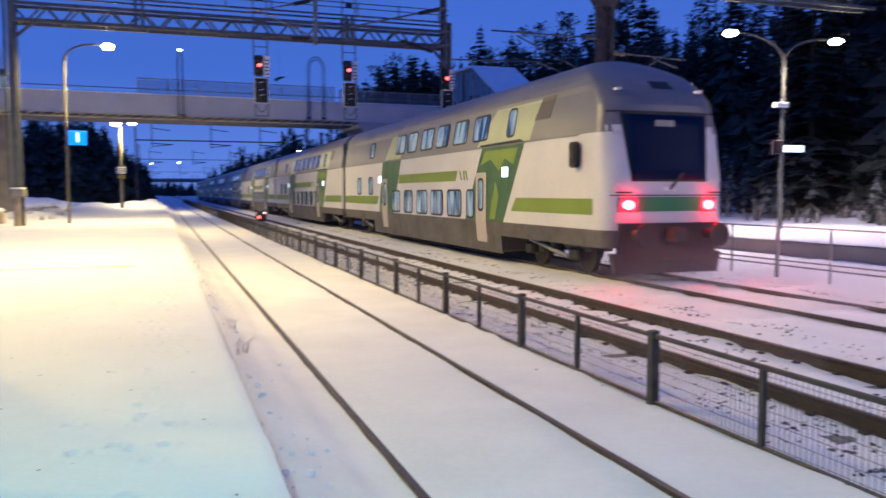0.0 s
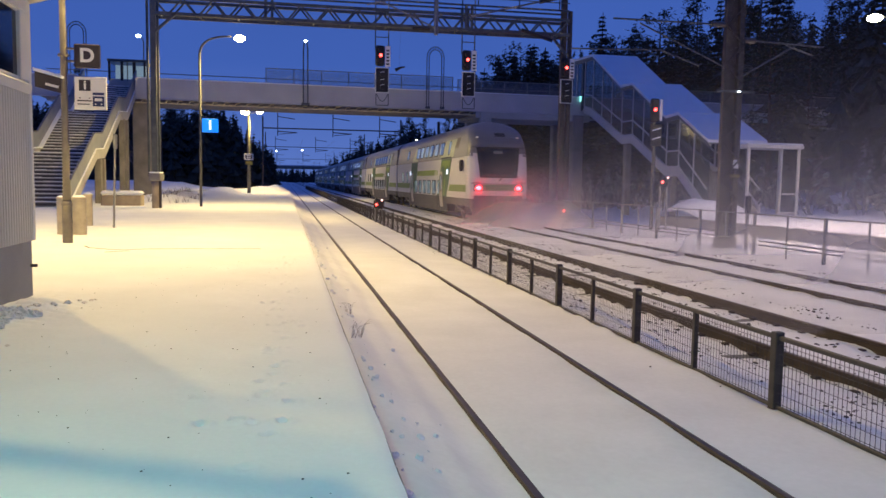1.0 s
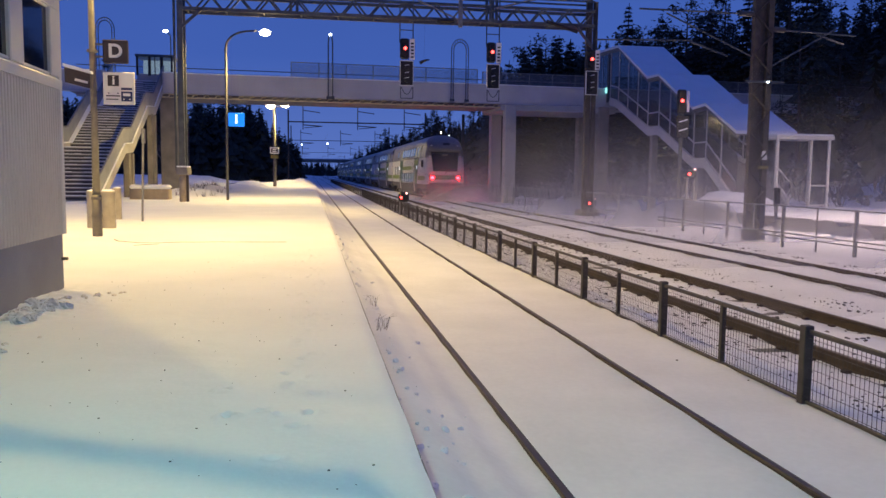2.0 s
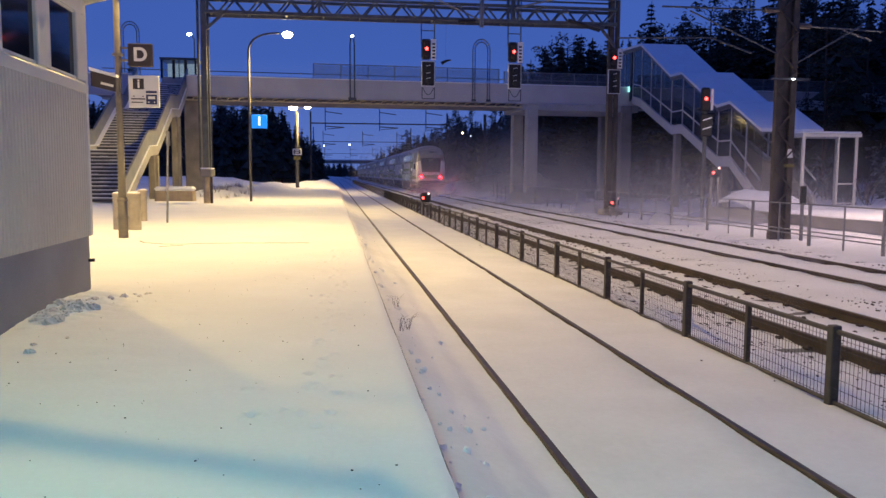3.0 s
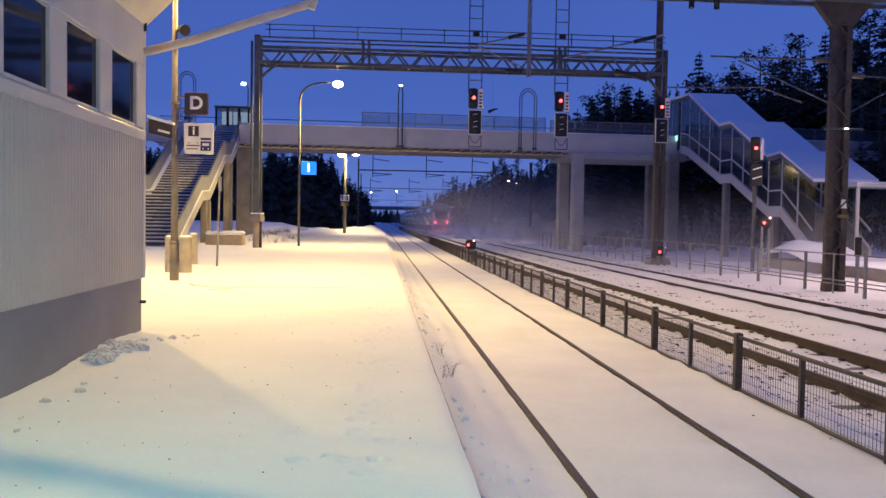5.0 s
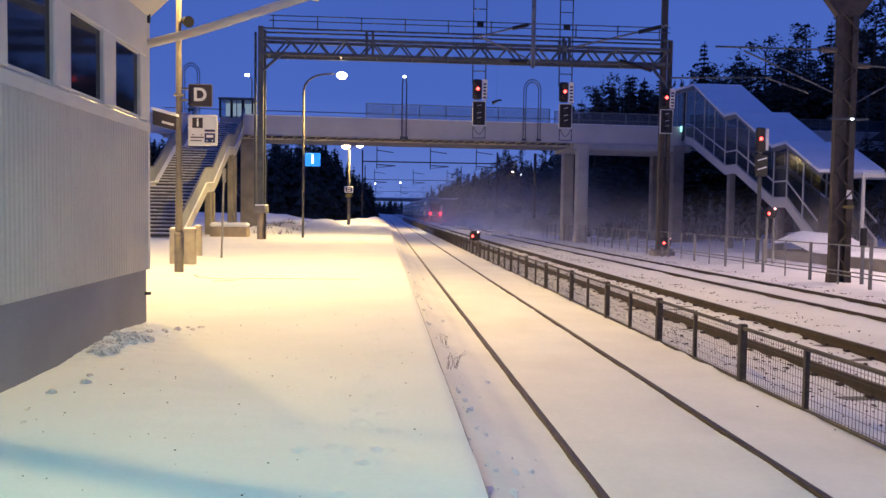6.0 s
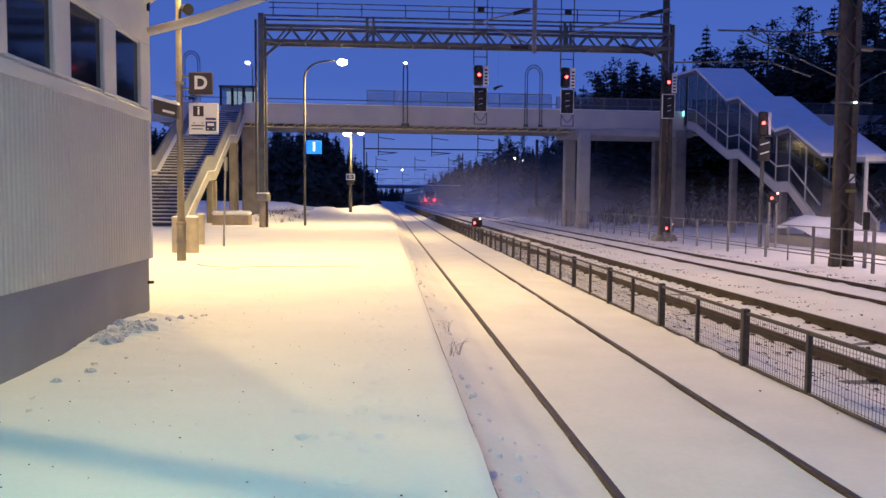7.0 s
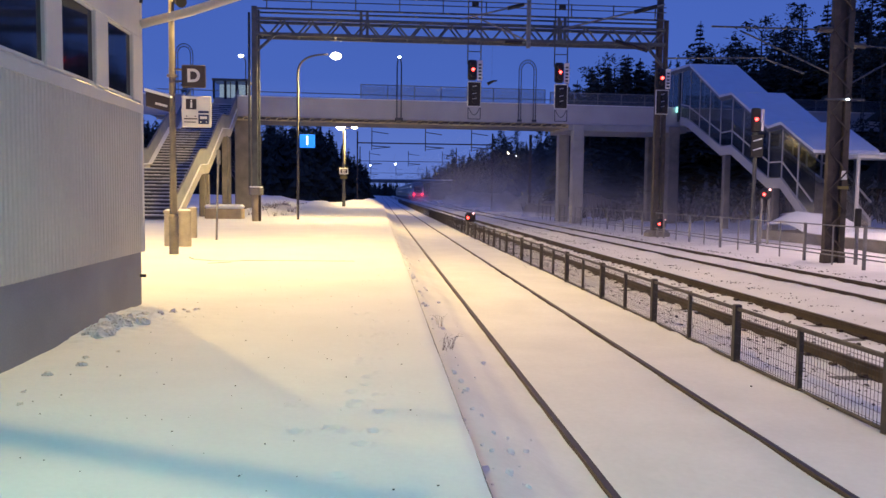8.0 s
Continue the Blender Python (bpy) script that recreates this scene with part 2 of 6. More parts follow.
# ---- building blocks ----
class Geo:
    """Collects vertices and faces; every method adds one solid."""

    def __init__(self):
        self.v, self.f = [], []

    def add(self, verts, faces):
        k = len(self.v)
        self.v += [tuple(p) for p in verts]
        self.f += [tuple(i + k for i in f) for f in faces]
        return self

    def box(self, x0, x1, y0, y1, z0, z1, c=0.0):
        x0, x1, y0, y1, z0, z1 = min(x0, x1), max(x0, x1), min(y0, y1), max(y0, y1), min(z0, z1), max(z0, z1)
        if c <= 0:
            vs = [(x, y, z) for x in (x0, x1) for y in (y0, y1) for z in (z0, z1)]
            return self.add(vs, [(0, 1, 3, 2), (4, 6, 7, 5), (0, 4, 5, 1), (2, 3, 7, 6), (0, 2, 6, 4), (1, 5, 7, 3)])
        c = min(c, (x1 - x0) * 0.45, (y1 - y0) * 0.45, (z1 - z0) * 0.45)
        vs, key = [], {}
        for ix, x in enumerate((x0, x1)):
            for iy, y in enumerate((y0, y1)):
                for iz, z in enumerate((z0, z1)):
                    sx, sy, sz = (1, -1)[ix] * c, (1, -1)[iy] * c, (1, -1)[iz] * c
                    for ax, p in (("x", (x, y + sy, z + sz)), ("y", (x + sx, y, z + sz)), ("z", (x + sx, y + sy, z))):
                        key[ix, iy, iz, ax] = len(vs)
                        vs.append(p)
        fs = []
        for i in (0, 1):
            for ax in "xyz":
                ring = []
                for a, b in ((0, 0), (0, 1), (1, 1), (1, 0)):
                    ring.append(key[{"x": (i, a, b), "y": (a, i, b), "z": (a, b, i)}[ax] + (ax,)])
                fs.append(ring)
        for a in (0, 1):
            for b in (0, 1):
                fs.append([key[a, b, 0, "x"], key[a, b, 1, "x"], key[a, b, 1, "y"], key[a, b, 0, "y"]])
                fs.append([key[a, 0, b, "x"], key[a, 1, b, "x"], key[a, 1, b, "z"], key[a, 0, b, "z"]])
                fs.append([key[0, a, b, "y"], key[1, a, b, "y"], key[1, a, b, "z"], key[0, a, b, "z"]])
                for d in (0, 1):
                    fs.append([key[a, b, d, "x"], key[a, b, d, "y"], key[a, b, d, "z"]])
        return self.add(vs, fs)

    def tube(self, points, r, seg=8, r1=None):
        points = [Vector(p) for p in points]
        rings = []
        n = len(points)
        side = None
        for i, p in enumerate(points):
            d = (points[min(i + 1, n - 1)] - points[max(i - 1, 0)]).normalized()
            if side is None:
                side = d.cross(Vector((0, 0, 1)) if abs(d.z) < 0.9 else Vector((1, 0, 0))).normalized()
            side = (side - d * side.dot(d)).normalized()
            up = d.cross(side)
            rr = r if r1 is None else r + (r1 - r) * i / (n - 1)
            rings.append([p + (side * math.cos(a) + up * math.sin(a)) * rr for a in (2 * math.pi * k / seg for k in range(seg))])
        vs = [q for ring in rings for q in ring]
        fs = [(i * seg + k, i * seg + (k + 1) % seg, (i + 1) * seg + (k + 1) % seg, (i + 1) * seg + k) for i in range(n - 1) for k in range(seg)]
        fs += [tuple(range(seg))[::-1], tuple(range((n - 1) * seg, n * seg))]
        return self.add(vs, fs)

    def bar(self, a, b, w, h=None):
        """A square bar from a to b."""
        a, b = Vector(a), Vector(b)
        h = h or w
        d = (b - a).normalized()
        s = d.cross(Vector((0, 0, 1)) if abs(d.z) < 0.95 else Vector((1, 0, 0))).normalized()
        u = s.cross(d)
        vs = [p + s * i * w / 2 + u * j * h / 2 for p in (a, b) for i, j in ((-1, -1), (1, -1), (1, 1), (-1, 1))]
        return self.add(vs, [(0, 3, 2, 1), (4, 5, 6, 7), (0, 1, 5, 4), (1, 2, 6, 5), (2, 3, 7, 6), (3, 0, 4, 7)])

    def ball(self, c, r, seg=12, rings=8, sz=1.0, lump=0.0, seed=0):
        rnd = random.Random(seed)
        vs = [(c[0], c[1], c[2] + r * sz)]
        for i in range(1, rings):
            a = math.pi * i / rings
            for k in range(seg):
                b = 2 * math.pi * k / seg
                q = r * (1 + rnd.uniform(-lump, lump))
                vs.append((c[0] + q * math.sin(a) * math.cos(b), c[1] + q * math.sin(a) * math.sin(b), c[2] + q * math.cos(a) * sz))
        vs.append((c[0], c[1], c[2] - r * sz))
        fs = [(0, 1 + k, 1 + (k + 1) % seg) for k in range(seg)]
        for i in range(rings - 2):
            for k in range(seg):
                fs.append((1 + i * seg + k, 1 + (i + 1) * seg + k, 1 + (i + 1) * seg + (k + 1) % seg, 1 + i * seg + (k + 1) % seg))
        e = len(vs) - 1
        fs += [(e, e - seg + (k + 1) % seg, e - seg + k) for k in range(seg)]
        return self.add(vs, fs)

    def prism(self, outline, axis, a, b):
        """An outline of two coordinates, drawn out along an axis from a to b."""
        n = len(outline)
        put = {"x": lambda p, d: (d, p[0], p[1]), "y": lambda p, d: (p[0], d, p[1]), "z": lambda p, d: (p[0], p[1], d)}[axis]
        vs = [put(p, a) for p in outline] + [put(p, b) for p in outline]
        fs = [tuple(range(n))[::-1], tuple(range(n, 2 * n))] + [(i, (i + 1) % n, n + (i + 1) % n, n + i) for i in range(n)]
        return self.add(vs, fs)

    def mesh(self, name, mat, smooth=False):
        me = bpy.data.meshes.new(name)
        me.from_pydata(self.v, [], self.f)
        bm = bmesh.new()
        bm.from_mesh(me)
        if len(bm.faces) < 60000:
            bmesh.ops.recalc_face_normals(bm, faces=bm.faces)
        bm.to_mesh(me)
        bm.free()
        me.materials.append(mat)
        if smooth:
            me.polygons.foreach_set("use_smooth", [True] * len(me.polygons))
        return me


def part(name, geo, mat, parent=None, label="", smooth=False, at=None, kind=""):
    me = geo if isinstance(geo, bpy.types.Mesh) else geo.mesh(name, mat, smooth)
    ob = new(name, me)
    if parent:
        ob.parent = parent
    if at is not None:
        ob.matrix_basis = at
    return tagged(ob, label, kind=kind)


def thing(name, label, category, at=None, group="", kind=""):
    ob = new(name)
    ob.empty_display_size = 0.2
    if at is not None:
        ob.matrix_basis = at
    return tagged(ob, label, category, group, kind)


def solo(name, geo, mat, label, category, at=None, group="", kind="", smooth=False):
    ob = part(name, geo, mat, None, label, smooth, at)
    return tagged(ob, label, category, group, kind)


def letter(name, text, size, mat, parent, at, depth=0.004, label=""):
    cu = bpy.data.curves.new(name, "FONT")
    cu.body, cu.size, cu.extrude, cu.align_x, cu.align_y = text, size, depth, "CENTER", "CENTER"
    cu.offset = size * 0.03
    cu.materials.append(mat)
    ob = new(name, cu)
    ob.parent = parent
    ob.matrix_basis = at
    return tagged(ob, label)


def arc(p, q, bulge, n=8):
    """Points of a curve from p to q through a corner point."""
    p, q, b = Vector(p), Vector(q), Vector(bulge)
    return [(1 - t) ** 2 * p + 2 * t * (1 - t) * b + t * t * q for t in (i / n for i in range(n + 1))]


# ---- plan ----
EDGE = 0.55            # platform edge
WALL = -2.95           # station wall
TRACKS = (2.37, 6.72, 10.75)
HEAD = -0.55           # top of the rails
GAUGE = 1.595
FENCE_X, FENCE_R = 4.42, 14.0
ISLAND = 18.7
BRIDGE_Y = 57.0
GANTRY_Y = 39.4


def wob(x, y, s, seed=0.0):
    return noise.noise((x / s, y / s, seed))


def bed(x, y):
    """Height of the snow on the ground beside and between the tracks."""
    pts = ((-400, -0.2), (-40, -0.5), (0.4, -0.34), (0.56, -0.34), (0.72, -0.32), (1.05, -0.46), (1.35, -0.56), (1.5, -0.575), (3.2, -0.575), (4.2, -0.60), (4.6, -0.62), (5.5, -0.69), (5.85, -0.695),
           (7.6, -0.695), (8.0, -0.67), (9.3, -0.62), (9.8, -0.625), (11.7, -0.63), (12.4, -0.62), (14.0, -0.62), (15.5, -0.6), (26.0, -0.55), (34, 0.2), (60, 7.0), (120, 11.0), (600, 30.0), (4000, 60))
    z = pts[-1][1]
    for (a, za), (b, zb) in zip(pts, pts[1:]):
        if x <= b:
            t = max(0, (x - a) / (b - a))
            t = t * t * (3 - 2 * t) if b < 30 else t
            z = za + (zb - za) * t
            break
    if x > 26 and y < 10:
        z = min(z, 3.0)
    if x < -14 and y > 60:
        z += min(1.0, (y - 60) / 20) * min(1.0, (-14 - x) / 12) * 1.3
    rough = (0.03 if 0.6 < x < 1.3 else 0.012) if x < 4.3 else 0.06 if 4.7 < x < 5.8 or 8.0 < x < 9.4 else 0.035
    if x > 26 or x < -12:
        rough = 0.12
    return z + rough * (wob(x, y, 0.5) + 1.2 * wob(x, y, 1.7, 5.0))


def sheet(xs, ys, height):
    g = Geo()
    g.v = [(x, y, height(x, y)) for y in ys for x in xs]
    n = len(xs)
    g.f = [(j * n + i, j * n + i + 1, (j + 1) * n + i + 1, (j + 1) * n + i) for j in range(len(ys) - 1) for i in range(n - 1)]
    return g


def steps(*spans):
    out = []
    for a, b, d in spans:
        k = max(1, round((b - a) / d))
        out += [a + (b - a) * i / k for i in range(k)]
    return out + [spans[-1][1]]


solo("ground", sheet(steps((-2500, -300, 400), (-300, -40, 20), (-40, 0.4, 5), (0.4, 0.7, 0.03), (0.7, 1.5, 0.08), (1.5, 5.2, 0.12), (5.2, 14, 0.2), (14, 30, 1), (30, 80, 4), (80, 400, 40), (400, 3000, 400)),
                     steps((-400, -20, 60), (-20, 2, 2), (2, 20, 0.16), (20, 50, 0.5), (50, 140, 3), (140, 500, 20), (500, 4000, 500)), bed),
     SNOW_TRACK, "trampled snow over the trackbed and the land around", "snow", kind="structure", smooth=True)


STEPS = []
rf = random.Random(12)
for x0, y0, x1, y1 in ((0.02, 16, 0.06, 7.5), (0.0, 7.2, -0.25, 3.4), (-0.12, 9.5, -0.05, 4.2), (-0.55, 5.2, -0.35, 4.2)):
    n = int(math.hypot(x1 - x0, y1 - y0) / 0.42)
    for i in range(n):
        for k in range(rf.choice((1, 1, 2))):
            STEPS.append((x0 + (x1 - x0) * i / n + rf.gauss(0, 0.07), y0 + (y1 - y0) * i / n + rf.gauss(0, 0.12), rf.uniform(0.012, 0.032)))


def top(x, y):
    """Height of the snow on the platform."""
    z = 0.012 * wob(x, y, 0.6) + 0.018 * wob(x, y, 2.3, 3.0) + 0.004 * wob(x, y, 0.16, 8.0)
    if y < 10.6:
        d = x - WALL
        if d < 1.6:
            z += -0.04 * math.exp(-max(d, 0) / 0.30) * min(1.0, max(0.0, (10.6 - y) / 0.8)) * (0.85 + 0.5 * wob(x, y, 0.7, 2.0))
        # cleared heap at the corner
        r = math.hypot((x + 2.75) / 0.42, (y - 9.0) / 1.0)
        z += math.exp(-r * r) * (0.06 + 0.09 * abs(wob(x, y, 0.16, 4.0)) + 0.045 * wob(x, y, 0.07, 9.0))
    if -2 < x < 0.5 and 2.8 < y < 16:
        for fx, fy, fd in STEPS:
            if abs(x - fx) < 0.12 and abs(y - fy) < 0.12:
                r = ((x - fx) / 0.045) ** 2 + ((y - fy) / 0.036) ** 2
                z += fd * (0.8 * math.exp(-(r - 1.9) ** 2) - 1.2 * math.exp(-r * r))
    # ploughed heaps towards the far end
    for hx, hy, hr, hz in ((-5.4, 66, 1.5, 0.42), (-1.9, 92, 1.9, 0.62), (-5.6, 76, 1.5, 0.62), (-7.5, 52, 1.6, 0.4), (-0.9, 96, 1.1, 0.6), (-4.6, 90, 1.6, 0.35), (-7.4, 60, 1.2, 0.5)):
        r = math.hypot(x - hx, (y - hy) * 0.55) / hr
        if r < 2.4:
            z += hz * math.exp(-r ** 4) * (1 + 0.25 * wob(x, y, 0.8, 6.0))
    if x > EDGE - 0.08:
        z -= 0.018 * ((x - EDGE + 0.08) / 0.08) ** 2
    if y > 108:
        z -= min(0.5, (y - 108) * 0.06)
    return z


xs = steps((-60, -12, 6), (-12, -3, 0.6), (-3, -0.8, 0.05), (-0.8, 0.43, 0.025), (0.43, EDGE, 0.03))
ys = steps((-40, 2, 3), (2, 2.8, 0.2), (2.8, 10, 0.03), (10, 13, 0.05), (13, 17, 0.12), (17, 30, 0.35), (30, 112, 0.8), (112, 118, 3))
plat = sheet(xs, ys, top)
solo("platform", plat, SNOW, "snow-covered station platform with a straight edge", "platform", kind="structure", smooth=True)

coping = thing("platform_edge", "worn dark concrete edge of the platform under the snow", "platform edge", pose(EDGE, 0, 0), kind="structure")
slab = Geo().box(-0.35, 0.016, 0, 1.97, -0.75, -0.035, 0.012).mesh("edge_stone", CONCRETE_DARK)
for i in range(60):
    part("edge_stone", slab, CONCRETE_DARK, coping, at=pose(0, -4 + i * 2.0, 0))

island = sheet(steps((ISLAND, ISLAND + 0.2, 0.1), (ISLAND + 0.2, 31, 0.8)), steps((-40, 16, 2), (16, 37.6, 0.8)),
               lambda x, y: -0.05 + 0.03 * wob(x, y, 1.0) - (0.06 if x < ISLAND + 0.05 else 0) + (0.82 * math.exp(-(((x - 20.3) / 1.65) ** 4 + ((y - 35.7) / 1.7) ** 4)) * (1 + 0.2 * wob(x, y, 0.8, 3.3))))
solo("island_platform_snow", island, SNOW, "snow lying on the far platform with a ploughed heap at its end", "snow", kind="structure", smooth=True)
solo("island_platform", Geo().box(ISLAND + 0.03, 31, -40, 37.5, -0.9, -0.14, 0.02), CONCRETE_DARK, "dark concrete far platform under snow", "platform", kind="structure")


# ---- tracks ----
def rail_outline(x, z):
    h = ((-0.075, -0.17), (0.075, -0.17), (0.075, -0.155), (0.012, -0.13), (0.012, -0.045), (0.036, -0.032), (0.036, -0.006), (0.028, 0.0),
         (-0.028, 0.0), (-0.036, -0.006), (-0.036, -0.032), (-0.012, -0.045), (-0.012, -0.13), (-0.075, -0.155))
    return [(x + a, z + b) for a, b in h]


sleeper_mesh = Geo().box(-1.3, 1.3, -0.12, 0.12, -0.10, 0.0, 0.02).mesh("sleeper", SLEEPER)
clip_mesh = Geo()
for s in (-1, 1):
    for d in (-0.12, 0.12):
        clip_mesh.box(s * GAUGE / 2 + d - 0.04, s * GAUGE / 2 + d + 0.04, -0.05, 0.05, 0.0, 0.045, 0.012)
clip_mesh = clip_mesh.mesh("rail_clip", RAIL_SIDE)
TRACK_LABELS = ("railway track almost buried in snow beside the platform", "railway track with snowy sleepers and exposed rusty rails", "railway track in snow on which the train runs")
for k, tx in enumerate(TRACKS):
    track = thing("track", TRACK_LABELS[k], "railway track", pose(tx, 0, HEAD), "tracks", "structure")
    for s in (-1, 1):
        part("rail", Geo().prism(rail_outline(s * GAUGE / 2, 0), "y", -40, 600), RAIL_SIDE, track, "rusty rail with a worn head")
        part("rail_head", Geo().box(s * GAUGE / 2 - 0.024, s * GAUGE / 2 + 0.024, -40, 600, 0.0, 0.003), RAIL_TOP, track)
    if k:
        for i in range(96):
            part("sleeper", sleeper_mesh, SLEEPER, track, at=pose(0, 4 + i * 0.62, -0.165 if k == 1 else -0.20))
            part("rail_clip", clip_mesh, RAIL_SIDE, track, at=pose(0, 4 + i * 0.62, -0.16))


# ---- footbridge ----
bridge = thing("footbridge", "pale steel footbridge over the tracks with mesh railings", "footbridge", pose(0.019, BRIDGE_Y - 0.733, 0, 0, 0, 3.0))
for xa, xb in ((-16, -13.2), (-9.72, 60)):
    part("girder", Geo().box(xa, xb, 0, 0.35, 6.62, 7.92, 0.03), BRIDGE, bridge, "pale painted girder with streaks of damp")
part("girder", Geo().box(-16, 60, 4.4, 4.75, 6.62, 7.92, 0.03), BRIDGE, bridge)
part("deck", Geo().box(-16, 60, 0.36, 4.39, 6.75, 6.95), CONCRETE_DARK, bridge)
for xa, xb in ((-16, -13.2), (-9.72, 60)):
    part("flange", Geo().box(xa, xb, -0.06, 0.42, 6.57, 6.62), BRIDGE, bridge)
    part("coping", Geo().box(xa, xb, -0.05, 0.40, 7.924, 7.98, 0.02), SNOW_CLEAN, bridge, "thin snow along the girder's top")
rib = Geo().prism([(-0.28, 6.40), (0.10, 6.40), (0.22, 6.57), (0.47, 6.57), (0.47, 6.53), (0.25, 6.53), (0.13, 6.36), (-0.28, 6.36)], "y", -0.02, 0.55).mesh("soffit_rib", BRIDGE_RIB)
for i in range(34):
    part("soffit_rib", rib, BRIDGE_RIB, bridge, at=pose(-11.0 + i * 0.752, 0, 0))
# plate in dark concrete, so that the cells between the ribs read dark
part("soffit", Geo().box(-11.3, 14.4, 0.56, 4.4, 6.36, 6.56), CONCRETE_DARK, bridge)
part("rib_edge", Geo().box(-11.3, 14.4, -0.06, 0.0, 6.29, 6.355, 0.01), BRIDGE_RIB, bridge)
part("pillar", Geo().box(-9.95, -8.72, 0.4, 4.4, -1.2, 6.56, 0.05), CONCRETE_DARK, bridge, "broad weathered concrete pillar")
# pillars past x 20 take the darker concrete: dimness and haze put into colour
for x, y in ((14.35, 0.0), (14.58, 4.5), (21.6, 0.0), (21.83, 4.5)):
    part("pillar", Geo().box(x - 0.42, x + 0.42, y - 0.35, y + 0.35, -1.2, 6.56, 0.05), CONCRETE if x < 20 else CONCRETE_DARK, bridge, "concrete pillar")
part("crossbeam", Geo().box(13.6, 22.6, -0.2, 4.9, 6.1, 6.56, 0.04), CONCRETE, bridge)
part("splice_plate", Geo().box(13.5, 15.2, -0.03, 0.0, 6.6, 7.95), BRIDGE, bridge)
# mesh panels with posts and a top rail
for x0, x1, zt in ((-1.3, 11.9, 9.0), (12.3, 21.2, 8.85), (25.2, 60, 8.85)):
    n = round((x1 - x0) / 1.9)
    for i in range(n + 1):
        x = x0 + (x1 - x0) * i / n
        part("railing_post", Geo().box(x - 0.03, x + 0.03, 0.1, 0.16, 7.9, zt), GALV, bridge)
    part("top_rail", Geo().box(x0, x1, 0.09, 0.17, zt - 0.05, zt), GALV, bridge)
    wires = Geo()
    for i in range(int((x1 - x0) / 0.07)):
        x = x0 + i * 0.07
        wires.box(x, x + 0.016, 0.12, 0.135, 7.95, zt - 0.05)
    for z in range(12):
        wires.box(x0, x1, 0.118, 0.137, 7.98 + z * 0.075, 7.996 + z * 0.075)
    part("mesh_panel", wires, MESH, bridge, "fine grey wire mesh", kind="stuff")
part("top_rail", Geo().box(-16, 60, 4.6, 4.68, 8.80, 8.86), GALV, bridge)
part("glazed_screen", Geo().box(24.5, 60, 4.55, 4.58, 7.95, 8.8), GLASS, bridge)


def hoop_lamp(x, y, z, foot):
    """A lamp stand like a ladder bent into an upright hoop."""
    t = thing("hoop_lamp", "ladder-like hoop of bent twin tubes on the footbridge", "lamp stand", pose(x, y, z), "hoop lamps")
    spring = 2.35
    for r in (0.62, 0.45):
        pts = [(-r, 0, foot)] + [(r * math.cos(a), 0, spring + 1.25 * r * math.sin(a)) for a in (math.pi * (1 - i / 14) for i in range(15))] + [(r, 0, foot)]
        part("bent_tube", Geo().tube(pts, 0.032, 6), GANTRY, t)
    for i in range(9):
        a = math.pi * (i + 0.5) / 9
        c, q = math.cos(a), 1.25 * math.sin(a)
        part("rung", Geo().bar((0.45 * c, 0, spring + 0.45 * q), (0.62 * c, 0, spring + 0.62 * q), 0.035), GANTRY, t)
    for k in range(5):
        for d in (-1, 1):
            part("rung", Geo().bar((0.45 * d, 0, 0.3 + k * 0.45), (0.62 * d, 0, 0.3 + k * 0.45), 0.03), GANTRY, t)
    for d in (-0.53, 0.53):
        part("base_plate", Geo().box(d - 0.16, d + 0.16, -0.06, 0.06, foot - 0.05, foot + 0.1, 0.01), GANTRY, t)
    return t


hoop_lamp(10.55, BRIDGE_Y - 0.31, 7.9, -1.2)
hoop_lamp(-14.2, BRIDGE_Y + 3.0, 9.0, -1.1)
hoop_lamp(36.0, BRIDGE_Y + 1.02, 7.9, -1.2)
tube_lamp = thing("bridge_lamp", "thin twin-tube lamp stand with a small lit head", "lamp stand", pose(1.38, BRIDGE_Y - 0.80, 7.82))
for d in (-0.15, 0.15):
    part("tube", Geo().tube([(d, 0, -1.2), (d, 0, 2.5), (d * 0.5, 0, 3.1)], 0.05, 6), GANTRY, tube_lamp)
part("base_plate", Geo().box(-0.28, 0.28, -0.05, 0.05, -1.3, -1.1, 0.01), GANTRY, tube_lamp)
part("lamp_head", Geo().ball((0, 0, 3.08), 0.13, 10, 6, 0.6), LAMP_COOL, tube_lamp, "small white lamp", True)

# lit lift cabin at the head of the near stair
cabin = thing("lift_cabin", "small glazed lift cabin lit from inside on the footbridge", "lift cabin", pose(-10.45, BRIDGE_Y + 1.2, 7.0))
part("roof", Geo().box(-1.25, 1.25, -0.9, 1.3, 2.15, 2.32, 0.03), GANTRY, cabin)
# the wall itself emits, in place of a lamp inside the cabin
part("back_wall", Geo().box(-1.1, 1.1, 1.1, 1.16, 0.0, 2.15), CABIN_LIT, cabin, "pale wall that glows in place of the inside light")
part("parapet", Geo().box(-1.15, 1.15, -0.8, -0.74, -0.2, 1.0, 0.01), CONCRETE, cabin)
for xa, xb in ((-1.2, -1.06), (-0.42, -0.24), (0.0, 0.05), (0.36, 0.56), (1.06, 1.2)):
    part("mullion", Geo().box(xa, xb, -0.82, -0.74, 0.9, 2.15), BLACK, cabin)
for xa, xb in ((-1.06, -0.42), (-0.24, 0.0), (0.05, 0.36), (0.56, 1.06)):
    part("pane", Geo().box(xa, xb, -0.78, -0.765, 1.0, 2.15), GLASS, cabin)
tall_lamp = thing("bridge_lamp", "tall thin lamp post with a bright white head", "lamp post", pose(-10.2, BRIDGE_Y + 5.5, 7.0))
part("post", Geo().tube([(0, 0, -8), (0, 0, 4.4), (-0.25, 0, 4.75)], 0.05, 8), GALV, tall_lamp)
